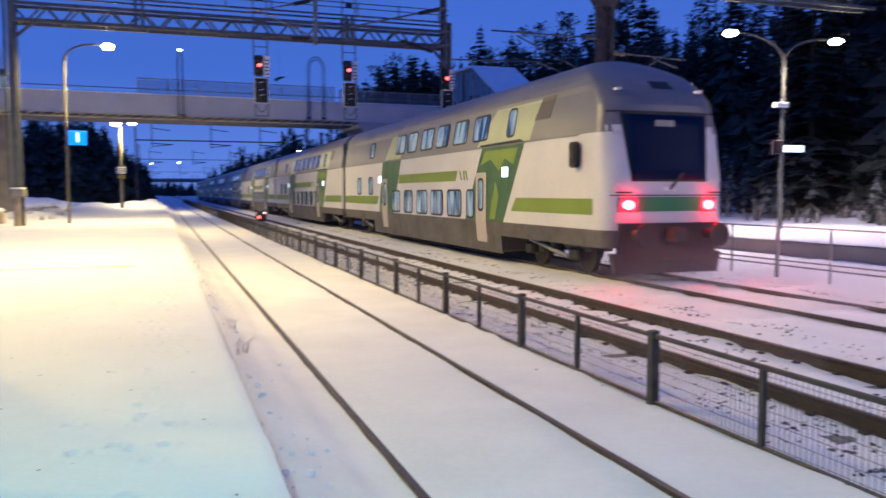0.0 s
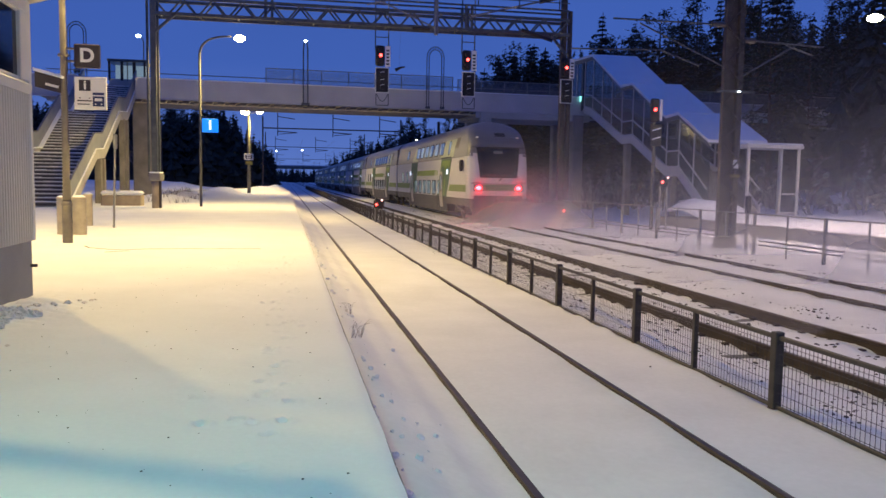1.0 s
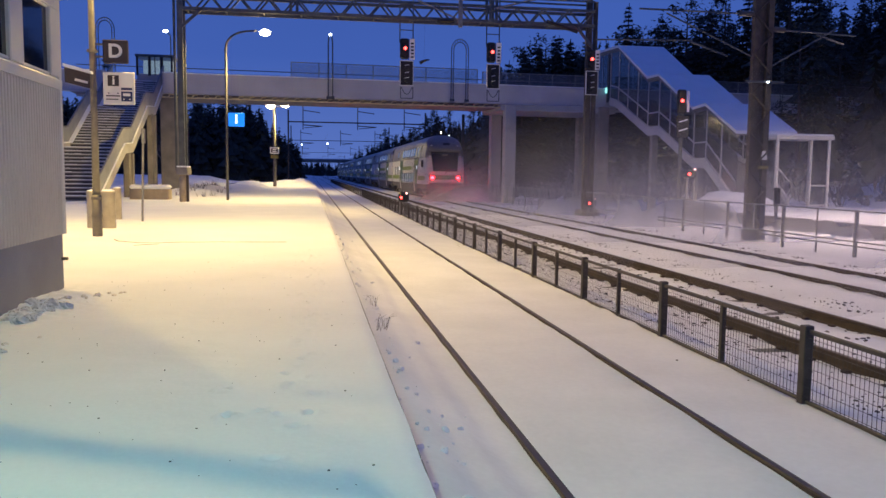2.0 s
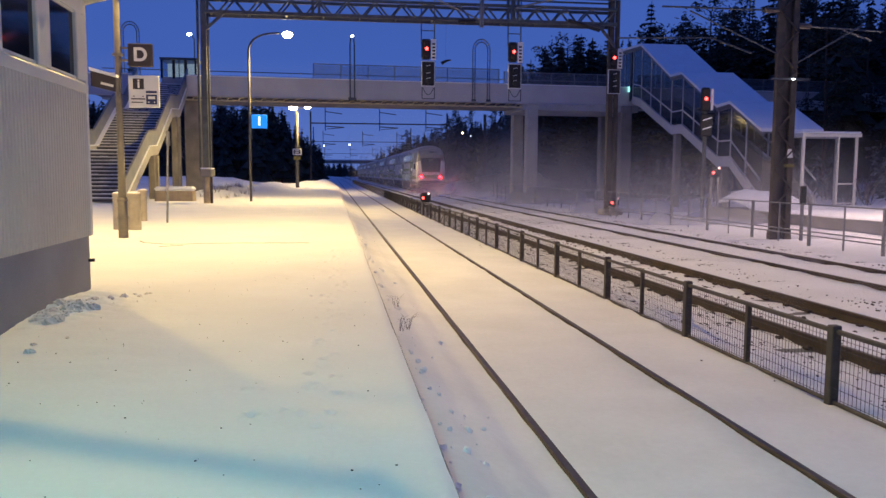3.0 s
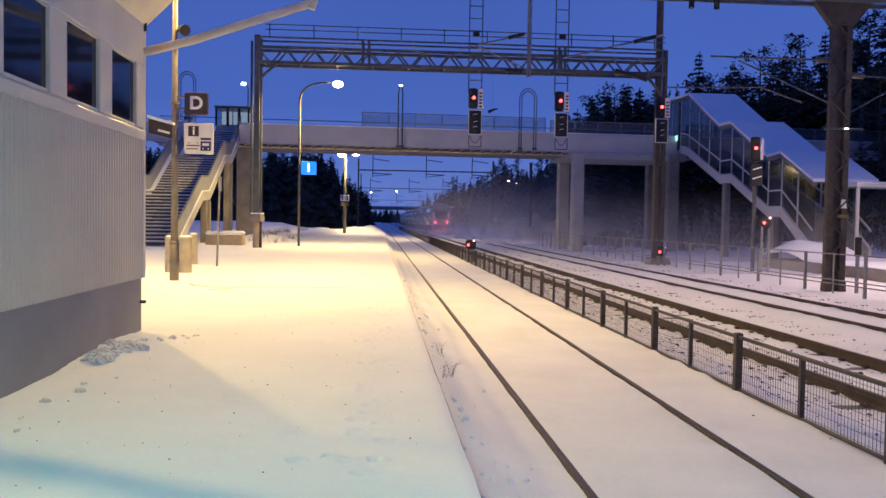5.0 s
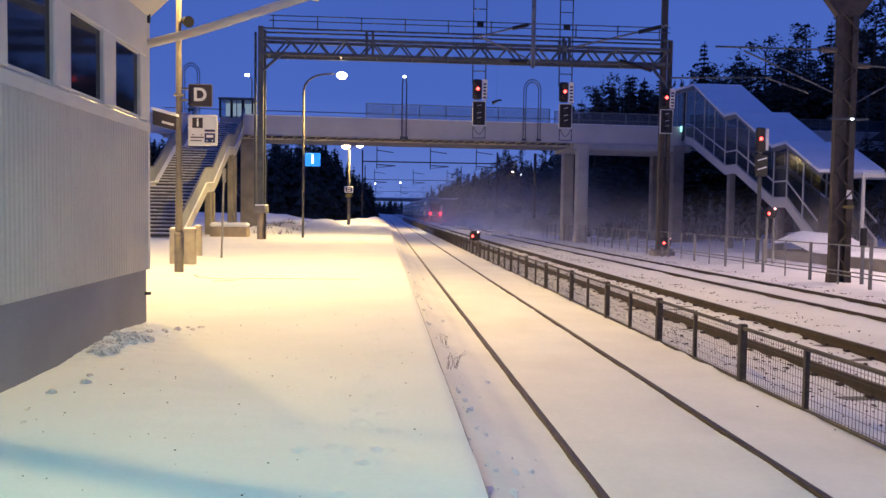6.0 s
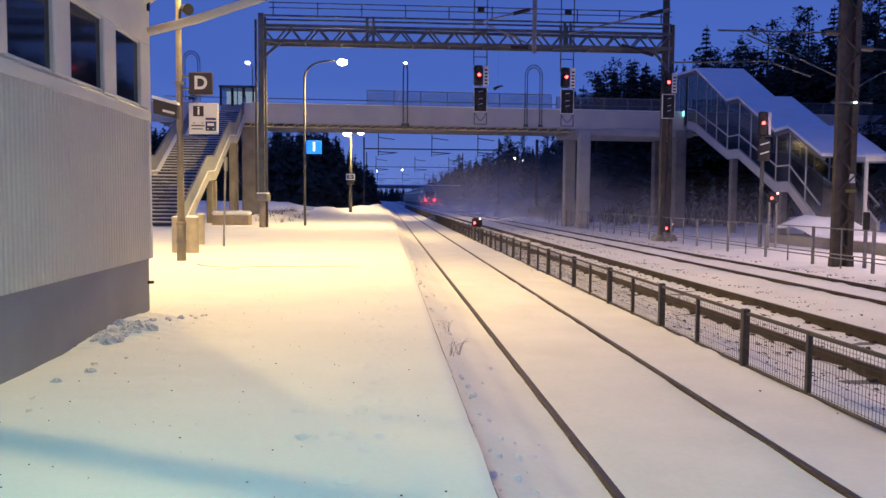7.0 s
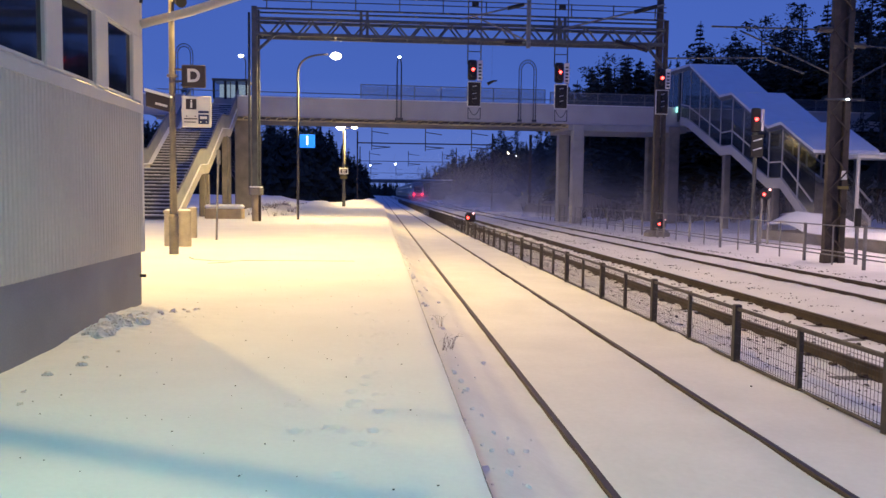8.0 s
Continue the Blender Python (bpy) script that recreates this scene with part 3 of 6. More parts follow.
part("lamp_head", Geo().ball((-0.35, 0, 4.75), 0.2, 10, 6, 0.6), LAMP_COOL, tall_lamp, "bright white lamp", True)


# ---- stairs ----
LANDS = ((39.4, 0.05), (44.6, 2.62), (46.4, 2.72), (50.8, 5.10), (53.1, 5.25), (57.0, 7.45))


def open_stair(x0, x1):
    """Three straight flights with landings that climb away along y, between solid parapets."""
    t = thing("open_stair", "long open stair with snowy treads up to the footbridge", "staircase", pose(0, 0, 0))
    rs = random.Random(4)
    count = 14
    for f in range(3):
        (ya, za), (yb, zb) = LANDS[2 * f], LANDS[2 * f + 1]
        go, up = (yb - ya) / count, (zb - za) / count
        tread = Geo().box(x0, x1, 0, go + 0.04, -0.05, 0.0, 0.008).mesh("tread", CONCRETE)
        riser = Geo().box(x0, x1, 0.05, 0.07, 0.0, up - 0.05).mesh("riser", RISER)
        snows = []
        for k in range(5):
            g = Geo()
            x = x0 + 0.03
            while x < x1 - 0.1:
                w = rs.uniform(0.25, 0.8)
                g.box(x, min(x1 - 0.03, x + w), rs.uniform(-0.01, 0.03), go + 0.03, 0.0, rs.uniform(0.015, 0.035), 0.01)
                x += w + rs.choice((0.0, 0.02, 0.10))
            snows.append(g.mesh("tread_snow", SNOW_CLEAN))
        for i in range(count):
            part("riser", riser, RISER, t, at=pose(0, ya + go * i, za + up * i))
            part("tread", tread, CONCRETE, t, at=pose(0, ya + go * i, za + up * (i + 1)))
            part("tread_snow", snows[(i * 3 + f) % 5], SNOW_CLEAN, t, "thin trodden snow", at=pose(0, ya + go * i, za + up * (i + 1)))
        if f < 2:
            yc, zc = LANDS[2 * f + 2]
            part("landing", Geo().box(x0, x1, yb, yc + 0.05, zb - 0.25, zb, 0.01), CONCRETE, t)
            part("landing_snow", Geo().box(x0 + 0.05, x1 - 0.05, yb + 0.02, yc, zb + 0.002, zb + 0.05, 0.02), SNOW_CLEAN, t)
    for x in (x0 - 0.12, x1 + 0.12):
        for (ya, za), (yb, zb) in zip(LANDS, LANDS[1:]):
            part("stringer", Geo().prism([(ya, za - 0.28), (yb, zb - 0.28), (yb, zb + 0.22), (ya, za + 0.22)], "x", x - 0.13, x + 0.13), CONCRETE, t, "pale concrete stringer")
            part("snow_strip", Geo().prism([(ya, za + 0.224), (yb, zb + 0.224), (yb, zb + 0.27), (ya, za + 0.27)], "x", x - 0.12 if x < x0 else x + 0.045, x - 0.045 if x < x0 else x + 0.12), SNOW_CLEAN, t)
            part("parapet_panel", Geo().prism([(ya, za + 0.224), (yb, zb + 0.224), (yb, zb + 1.04), (ya, za + 1.04)], "x", x - 0.035, x + 0.035), PARAPET, t, "pale parapet panel")
            part("handrail", Geo().bar((x, ya, za + 1.08), (x, yb, zb + 1.08), 0.09, 0.06), GALV, t)
            if x < x0:
                part("inner_snow", Geo().prism([(ya, za + 0.20), (yb, zb + 0.20), (yb, zb + 0.26), (ya, za + 0.26)], "x", x + 0.04, x + 0.26), SNOW_CLEAN, t)
        part("newel", Geo().box(x - 0.13, x + 0.13, LANDS[0][0] - 0.25, LANDS[0][0], -0.3, 1.0, 0.03), CONCRETE, t)
        for y, z in ((45.4, 2.4), (46.3, 2.4), (51.9, 4.95), (53.0, 4.95)):
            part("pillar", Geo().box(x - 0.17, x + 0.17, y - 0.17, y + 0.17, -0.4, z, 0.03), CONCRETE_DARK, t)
    return t


open_stair(-12.95, -9.92)

stair_r = thing("covered_stair", "glazed covered stair with a stepped snowy roof", "staircase", pose(0, 0, 0))
XA, XB = 21.9, 25.0
legs = ((56.6, 7.0), (55.3, 6.75), (49.6, 4.45), (48.1, 4.45), (43.2, 2.3), (41.8, 2.3), (38.6, 0.15))
for (ya, za), (yb, zb) in zip(legs, legs[1:]):
    for x in (XA, XB):
        part("stringer", Geo().prism([(yb, zb - 0.35), (ya, za - 0.35), (ya, za + 0.22), (yb, zb + 0.22)], "x", x - 0.09, x + 0.09), BRIDGE, stair_r)
        part("handrail", Geo().bar((x, ya, za + 1.1), (x, yb, zb + 1.1), 0.08), BRIDGE, stair_r)
    part("flight", Geo().prism([(yb, zb - 0.3), (ya, za - 0.3), (ya, za - 0.02), (yb, zb - 0.02)], "x", XA + 0.1, XB - 0.1), CONCRETE_DARK, stair_r)
eaves = ((60.0, 10.72), (55.0, 10.52), (49.8, 7.72), (48.1, 7.70), (43.3, 5.22), (41.8, 5.32), (38.4, 3.62))


def on_line(line, y):
    for (ya, za), (yb, zb) in zip(line, line[1:]):
        if yb <= y <= ya:
            return za + (zb - za) * (ya - y) / (ya - yb)
    return line[0][1] if y > line[0][0] else line[-1][1]


for (ya, za), (yb, zb) in zip(eaves, eaves[1:]):
    for x in (XA, XB):
        part("eave_beam", Geo().bar((x, ya, za - 0.08), (x, yb, zb - 0.08), 0.12, 0.14), GALV, stair_r)
        n = max(1, round((ya - yb) / 1.5))
        for i in range(n):
            y = ya + (yb - ya) * i / n
            part("mullion", Geo().box(x - 0.04, x + 0.04, y - 0.04, y + 0.04, on_line(legs, y) + 0.1, on_line(eaves, y) - 0.1), BRIDGE, stair_r)
        if x == XA:
            part("glass_panel", Geo().prism([(yb + 0.05, on_line(legs, yb) + 0.25), (ya - 0.05, on_line(legs, ya) + 0.25), (ya - 0.05, za - 0.15), (yb + 0.05, zb - 0.15)], "x", x - 0.008, x + 0.008), GLASS, stair_r, "thin glazing")
    part("roof_panel", Geo().prism([(yb, zb), (ya, za), (ya, za + 0.08), (yb, zb + 0.08)], "x", XA - 0.15, XB + 0.15), GALV, stair_r)
    part("roof_snow", Geo().prism([(yb - 0.03, zb + 0.084), (ya, za + 0.084), (ya, za + 0.24), (yb - 0.03, zb + 0.24)], "x", XA - 0.18, XB + 0.18), SNOW_CLEAN, stair_r, "thick snow on the roof")
# shade under the stair is put into these pillars' darker concrete
for y, z in ((48.8, 4.1), (42.5, 1.95)):
    for x in (XA, XB):
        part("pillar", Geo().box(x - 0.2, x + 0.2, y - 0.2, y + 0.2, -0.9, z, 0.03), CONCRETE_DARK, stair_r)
part("head_wall", Geo().box(XA - 0.1, XA - 0.04, 56.9, 57.2, 6.9, 10.4), GANTRY, stair_r)
part("exit_sign", Geo().box(XA - 0.12, XA - 0.08, 57.1, 57.6, 7.6, 8.0), GREEN_LIT, stair_r, "small green lit sign")

porch = thing("stair_porch", "white framed glass porch at the stair's foot", "porch", pose(25.0, 37.5, 0.0))
for x in (-1.45, 1.45):
    for y in (0.0, 1.6):
        part("post", Geo().box(x - 0.07, x + 0.07, y - 0.07, y + 0.07, -0.1, 3.42, 0.015), TRIM, porch, "white post")
part("roof", Geo().box(-1.62, 1.62, -0.2, 1.8, 3.42, 3.60, 0.02), TRIM, porch)
part("roof_snow", Geo().box(-1.6, 1.6, -0.18, 1.78, 3.604, 3.70, 0.04), SNOW_CLEAN, porch)
part("mullion", Geo().box(0.42, 0.50, -0.04, 0.04, 0.0, 3.42), TRIM, porch)
part("door_rail", Geo().box(0.5, 1.4, -0.03, 0.03, 1.02, 1.10), TRIM, porch)
part("door_rail", Geo().box(0.5, 1.4, -0.03, 0.03, 0.02, 0.10), TRIM, porch)
part("glass_panel", Geo().box(0.5, 1.38, -0.01, 0.01, 0.1, 3.4), GLASS, porch)
part("glass_panel", Geo().box(-1.4, -1.39, 0.1, 1.5, 0.1, 3.4), GLASS, porch)


# ---- signal gantry ----
gantry = thing("signal_gantry", "dark steel lattice gantry across the tracks on two posts", "gantry", pose(0, GANTRY_Y, 0))
GL, GR, ZB, ZT = -5.95, 14.1, 8.93, 10.12
for y in (-0.45, 0.45):
    for z in (ZB, ZT):
        part("chord", Geo().box(GL, GR, y - 0.06, y + 0.06, z - (0.08 if z == ZB else 0.035), z + (0.08 if z == ZB else 0.035), 0.01), GANTRY, gantry)
    part("chord", Geo().box(GL, GR, y - 0.06, y + 0.06, 9.58, 9.72, 0.01), GANTRY, gantry)
    n = 15
    w = (GR - GL) / n
    for i in range(n):
        a = GL + i * w
        part("brace", Geo().bar((a + 0.05, y, 9.6), (a + w / 2 - 0.05, y, ZB), 0.075), GANTRY, gantry)
        part("brace", Geo().bar((a + w - 0.05, y, 9.6), (a + w / 2 + 0.05, y, ZB), 0.075), GANTRY, gantry)
    for x in (-0.9, -0.6, 8.75, 9.05):
        part("upright", Geo().box(x - 0.06, x + 0.06, y - 0.08, y + 0.08, ZB, ZT), GANTRY, gantry)
for i in range(12):
    x = GL + 0.3 + i * 1.75
    part("cross_tie", Geo().box(x - 0.04, x + 0.04, -0.45, 0.45, ZB - 0.04, ZB + 0.04), GANTRY, gantry)
for y in (-0.5,):
    for z in (10.48, 10.72):
        part("walkway_rail", Geo().box(GL + 0.4, GR, y - 0.02, y + 0.02, z - 0.02, z + 0.02), GANTRY, gantry)
    for i in range(10):
        x = GL + 0.6 + i * 2.1
        part("rail_post", Geo().box(x - 0.025, x + 0.025, y - 0.025, y + 0.025, ZT, 10.76), GANTRY, gantry)
for y in (-0.40, 0.40):
    part("post", Geo().box(GL - 0.12, GL + 0.14, y - 0.10, y + 0.10, 1.5, ZT + 0.1, 0.015), GANTRY, gantry, "upright steel post")
part("post_web", Geo().box(GL - 0.36, GL - 0.26, -0.1, 0.1, 1.5, 10.0, 0.01), GANTRY, gantry)
part("knee_brace", Geo().bar((GL + 0.1, -0.45, 8.1), (GL + 1.0, -0.45, ZB), 0.12), GANTRY, gantry)
part("knee_brace", Geo().bar((GR - 0.1, -0.45, 7.9), (GR - 1.0, -0.45, ZB), 0.12), GANTRY, gantry)
for y in (-0.40, 0.40):
    part("footing", Geo().tube([(GL, y, -0.3), (GL, y, 1.28)], 0.15, 14), PLANTER, gantry, "round concrete footing", True)
part("footing_cap", Geo().box(GL - 0.27, GL + 0.27, -0.6, 0.6, 1.26, 1.62, 0.05), CONCRETE_DARK, gantry)
part("footing_snow", Geo().box(GL - 0.25, GL + 0.25, -0.58, 0.58, 1.623, 1.69, 0.03), SNOW_CLEAN, gantry)
part("conduit", Geo().tube([(GL + 0.22, -0.35, 0.0), (GL + 0.22, -0.35, 1.26)], 0.06, 8), MAST, gantry)
part("post", Geo().box(GR - 0.26, GR + 0.02, -0.13, 0.13, -0.4, 13.5, 0.015), MAST, gantry, "tall steel mast with a rung ladder")
part("post", Geo().box(GR + 0.12, GR + 0.30, -0.13, 0.13, -0.4, 10.2, 0.015), MAST, gantry)
for i in range(14):
    part("lacing", Geo().bar((GR - 0.2, -0.14, 0.2 + i * 0.7), (GR + 0.25, -0.14, 0.55 + i * 0.7), 0.04), MAST, gantry)
part("footing", Geo().box(GR - 0.5, GR + 0.6, -0.5, 0.5, -1.0, -0.30, 0.12), CONCRETE_DARK, gantry)


def hanging_signal(x, z, down, front):
    """Two heads one above the other in a ladder cage, red lens lit."""
    s = thing("signal", "black railway signal with a lit red lens and white edged board", "railway signal", pose(x, GANTRY_Y - front, z), "signals")
    if down:
        for d in (-0.32, 0.32):
            part("hanger", Geo().box(d - 0.025, d + 0.025, 0.1, 0.15, -0.2, 4.6), GANTRY, s)
        for i in range(7):
            part("rung", Geo().box(-0.32, 0.32, 0.11, 0.14, 0.4 + i * 0.6, 0.44 + i * 0.6), GANTRY, s)
        part("cage_loop", Geo().tube(arc((-0.26, -0.1, -2.32), (0.26, -0.1, -2.32), (0, -0.1, -3.0), 8), 0.02, 5), GANTRY, s)
        for d in (-0.3, 0.3):
            part("cage_bar", Geo().box(d - 0.02, d + 0.02, -0.12, -0.08, -2.85, -2.3), GANTRY, s)
        part("cage_bar", Geo().box(-0.3, 0.3, -0.12, -0.08, -2.87, -2.83), GANTRY, s)
        part("service_box", Geo().box(-0.16, 0.16, -0.05, 0.1, 2.55, 2.8, 0.02), BLACK, s)
    part("head", Geo().box(-0.33, 0.12, -0.12, 0.12, -0.98, 0.0, 0.08), BLACK, s, "matt black signal head")
    for k, zz in enumerate((-0.25, -0.50, -0.75)):
        part("hood", Geo().tube([(-0.10, -0.30, zz + 0.02), (-0.10, -0.1, zz + 0.02)], 0.12, 10), BLACK, s)
        if k == 1:
            part("red_lens", Geo().ball((-0.10, -0.31, zz), 0.078, 12, 6, 1.0), RED_SIGNAL, s, "lit red lens", True)
    part("side_plate", Geo().box(0.13, 0.38, -0.10, -0.08, -1.0, -0.02, 0.004), SIGN_WHITE, s, "white plate with plain dark bars")
    for i in range(5):
        part("plate_bar", Geo().box(0.19, 0.33, -0.106, -0.102, -0.92 + i * 0.16, -0.84 + i * 0.16), BLACK, s)
    part("board", Geo().box(-0.30, 0.30, -0.08, 0.06, -2.22, -1.08, 0.03), BLACK, s, "black backing board")
    for a, b, c, d in ((-0.325, -0.30, -2.25, -1.05), (0.30, 0.325, -2.25, -1.05), (-0.325, 0.325, -2.25, -2.22), (-0.325, 0.325, -1.08, -1.05)):
        part("board_edge", Geo().box(a, b, -0.09, 0.0, c, d), SIGN_WHITE, s)
    for zz in (-1.4, -1.75, -2.0):
        part("hood", Geo().tube([(0.0, -0.24, zz), (0.0, -0.06, zz)], 0.11, 10), BLACK, s)
        part("hood_snow", Geo().bar((-0.10, -0.2, zz + 0.10), (0.10, -0.1, zz + 0.15), 0.03), SNOW_CLEAN, s)


hanging_signal(4.60, 7.93, True, 0.6)
hanging_signal(8.88, 7.90, True, 0.6)
hanging_signal(14.03, 7.76, False, 0.45)

post_signal = thing("signal", "two-aspect signal on a tall post with a red lens lit", "railway signal", pose(16.6, 34.1, -0.6), "signals")
part("post", Geo().tube([(0, 0, -0.1), (0, 0, 5.9)], 0.09, 8), GANTRY, post_signal)
part("head", Geo().box(-0.28, 0.12, -0.22, 0.0, 4.9, 5.95, 0.06), BLACK, post_signal)
part("red_lens", Geo().ball((-0.10, -0.24, 5.45), 0.075, 10, 6), RED_SIGNAL, post_signal, "lit red lens", True)
part("number_plate", Geo().box(0.14, 0.26, -0.2, -0.18, 4.95, 5.9), SIGN_WHITE, post_signal)
part("board", Geo().box(-0.28, 0.28, -0.18, -0.06, 3.8, 4.78, 0.03), BLACK, post_signal)
for z in (4.1, 4.5):
    part("hood_snow", Geo().bar((-0.2, -0.2, z), (0.2, -0.2, z + 0.12), 0.05), SNOW_CLEAN, post_signal)


def dwarf_signal(x, y, z, tall):
    d = thing("dwarf_signal", "low shunting signal with a red and a white lens lit", "railway signal", pose(x, y, z), "dwarf signals")
    for s in (-0.16, 0.16):
        part("leg", Geo().box(s - 0.04, s + 0.04, -0.04, 0.04, -0.1, tall - 0.4), GALV, d)
    part("head", Geo().box(-0.26, 0.26, -0.12, 0.12, tall - 0.48, tall, 0.10), BLACK, d)
    part("red_lens", Geo().ball((-0.13, -0.14, tall - 0.26), 0.06, 10, 6), RED_SIGNAL, d, "lit red lens", True)
    part("white_lens", Geo().ball((0.14, -0.12, tall - 0.05), 0.05, 10, 6), WHITE_SIGNAL, d, "lit pale lens", True)
    return d


dwarf_signal(4.52, 39.0, -0.62, 1.15)
dwarf_signal(13.95, 38.3, -0.62, 0.95)
dwarf_signal(16.9, 33.6, -0.62, 2.45)


# ---- catenary masts ----
def lattice_mast(x, y, z, high):
    m = thing("catenary_mast", "dark weathered lattice mast beside the tracks", "mast", pose(x, y, z))
    for sx in (-0.24, 0.24):
        part("leg", Geo().box(sx - 0.10, sx + 0.10, -0.09, 0.09, 0, high, 0.012), MAST, m)
    part("back_plate", Geo().box(-0.16, 0.16, 0.05, 0.07, 0, high), MAST, m)
    for i in range(int(high / 0.62)):
        a = 0.5 + i * 0.62
        s = 1 if i % 2 else -1
        part("lacing", Geo().bar((-0.3 * s, -0.11, a), (0.3 * s, -0.11, a + 0.62), 0.05), MAST, m)
    for s in (-0.24, 0.24):
        part("foot", Geo().prism([(s - 0.13, -0.15), (s + 0.13, -0.15), (s + 0.105, 0.4), (s - 0.105, 0.4)], "y", -0.12, 0.12), MAST, m)
    part("yellow_band", Geo().box(0.0, 0.36, -0.115, -0.108, 2.42, 2.52), SIGN_YELLOW, m)
    part("white_plate", Geo().prism([(0.08, 2.72), (0.30, 2.72), (0.25, 3.0), (0.12, 3.0)], "y", -0.12, -0.112), SIGN_WHITE, m)
    return m


mast = lattice_mast(14.35, 24.0, -0.7, 10.0)
arms = thing("cantilever", "grey catenary cantilever with insulators", "cantilever", pose(14.35, 24.0, -0.7), "cantilevers")
part("tube", Geo().tube([(-0.3, 0, 7.35), (-4.2, 0, 7.35)], 0.03, 6), GANTRY, arms)
part("tube", Geo().tube([(-0.3, 0, 6.0), (-3.3, 0, 7.25)], 0.026, 6), GANTRY, arms)
part("tube", Geo().tube([(-5.6, 0, 6.35), (-2.4, 0, 6.45)], 0.026, 6), GANTRY, arms)
part("tube", Geo().tube([(-2.6, 0, 6.45), (-1.2, 0, 6.0)], 0.03, 6), GANTRY, arms)
part("tube", Geo().tube([(0.3, 0, 5.7), (2.6, 0, 7.0)], 0.03, 6), GANTRY, arms)
part("tube", Geo().tube([(0.3, 0, 6.9), (3.3, 0, 6.8)], 0.03, 6), GANTRY, arms)
part("tube", Geo().tube([(1.9, 0, 6.8), (2.9, 0, 6.5)], 0.03, 6), GANTRY, arms)
part("insulator", Geo().tube([(-0.35, 0, 7.35), (-0.8, 0, 7.35)], 0.09, 8), TRAIN_BROWN, arms)
part("insulator", Geo().tube([(0.35, 0, 6.9), (0.75, 0, 6.88)], 0.09, 8), TRAIN_BROWN, arms)
part("camera_arm", Geo().bar((-0.6, -0.2, 5.2), (0.7, -0.2, 5.2), 0.06), GANTRY, arms)
part("small_lamp", Geo().box(0.07, 0.14, -0.3, -0.25, 5.17, 5.21), LAMP_COOL, arms, "tiny white light")

portal = thing("catenary_beam", "lattice beam carrying the overhead line equipment", "lattice beam", pose(0, 24.0, 0))
for y in (-0.3, 0.3):
    for z in (8.45, 9.2):
        part("chord", Geo().box(2.0, 26.0, y - 0.06, y + 0.06, z - 0.06, z + 0.06), GANTRY, portal)
    for i in range(24):
        part("brace", Geo().bar((2.0 + i, y, 8.45 if i % 2 else 9.2), (3.0 + i, y, 9.2 if i % 2 else 8.45), 0.06), GANTRY, portal)
part("gusset", Geo().prism([(13.4, 8.45), (15.3, 8.45), (14.7, 7.7), (14.0, 7.7)], "y", -0.12, 0.12), MAST, portal)
for x in (9.5, 10.3):
    part("insulator", Geo().tube([(x, 0, 8.4), (x, 0, 8.1)], 0.09, 8), BLACK, portal)

# drop tube and stay arms hanging before the gantry
drop = thing("cantilever", "grey drop tube with a stay arm and dark insulators", "cantilever", pose(6.85, 36.8, 0), "cantilevers")
part("drop_tube", Geo().tube([(0, 0, 8.2), (0, 0, 13.0)], 0.10, 8), GALV, drop)
part("stay", Geo().tube([(-0.1, 0, 10.2), (-3.2, 0, 9.4)], 0.04, 6), GALV, drop)
part("stay", Geo().tube([(0, 0, 8.5), (-2.6, 0, 9.6)], 0.035, 6), GALV, drop)
part("insulator", Geo().tube([(-0.25, 0, 10.17), (-1.0, 0, 9.97)], 0.09, 8), BLACK, drop)
part("insulator", Geo().tube([(-0.3, 0, 8.45), (-1.1, 0, 8.45)], 0.09, 8), BLACK, drop)
drop2 = thing("cantilever", "grey stay arm with a dark insulator on the gantry mast", "cantilever", pose(13.9, 38.6, 0), "cantilevers")
part("stay", Geo().tube([(0, 0, 10.8), (-5.0, 0, 9.5)], 0.05, 6), GALV, drop2)
part("insulator", Geo().tube([(-0.4, 0, 10.7), (-1.5, 0, 10.4)], 0.10, 8), BLACK, drop2)
part("insulator", Geo().tube([(-0.8, 0, 8.55), (-2.4, 0, 9.0)], 0.09, 8), BLACK, drop2)


hanger = thing("wire_hanger", "small dark insulator hung on a thin wire below the gantry", "insulator", pose(5.48, 39.0, 6.92))
part("wire", Geo().tube([(0, 0, 0.0), (0.02, 0, 1.98)], 0.003, 5), WIRE, hanger)
part("insulator", Geo().tube([(-0.20, 0, -0.10), (-0.06, 0, -0.02), (0.10, 0, 0.05), (0.26, 0, 0.07)], 0.09, 7, 0.03), BLACK, hanger)


def far_portal(y, x0, x1, z, lift):
    p = thing("catenary_portal", "distant overhead line portal with hanging arms", "catenary portal", pose(0, y, 0), "far portals")
    for x in (x0, x1):
        part("post", Geo().box(x - 0.10, x + 0.10, -0.10, 0.10, -0.8, z + lift), MAST, p)
    deep = 0.08 if y < 150 else 0.06
    part("beam", Geo().box(x0, x1, -0.1, 0.1, z - deep, z + deep), MAST, p)
    for x in (x0 + 2.0, (x0 + x1) / 2, x1 - 3):
        part("drop_tube", Geo().tube([(x, 0, z - 1.0), (x, 0, z + 2.2)], 0.07, 6), MAST, p)
        part("arm", Geo().tube([(x, 0, z + 1.6), (x + 2.3, 0, z + 1.3)], 0.06, 6), MAST, p)
        part("arm", Geo().tube([(x, 0, z - 0.4), (x + 2.6, 0, z - 0.55)], 0.07, 6), MAST, p)
        part("arm", Geo().tube([(x + 0.2, 0, z - 0.8), (x + 2.6, 0, z - 0.55)], 0.05, 6), MAST, p)


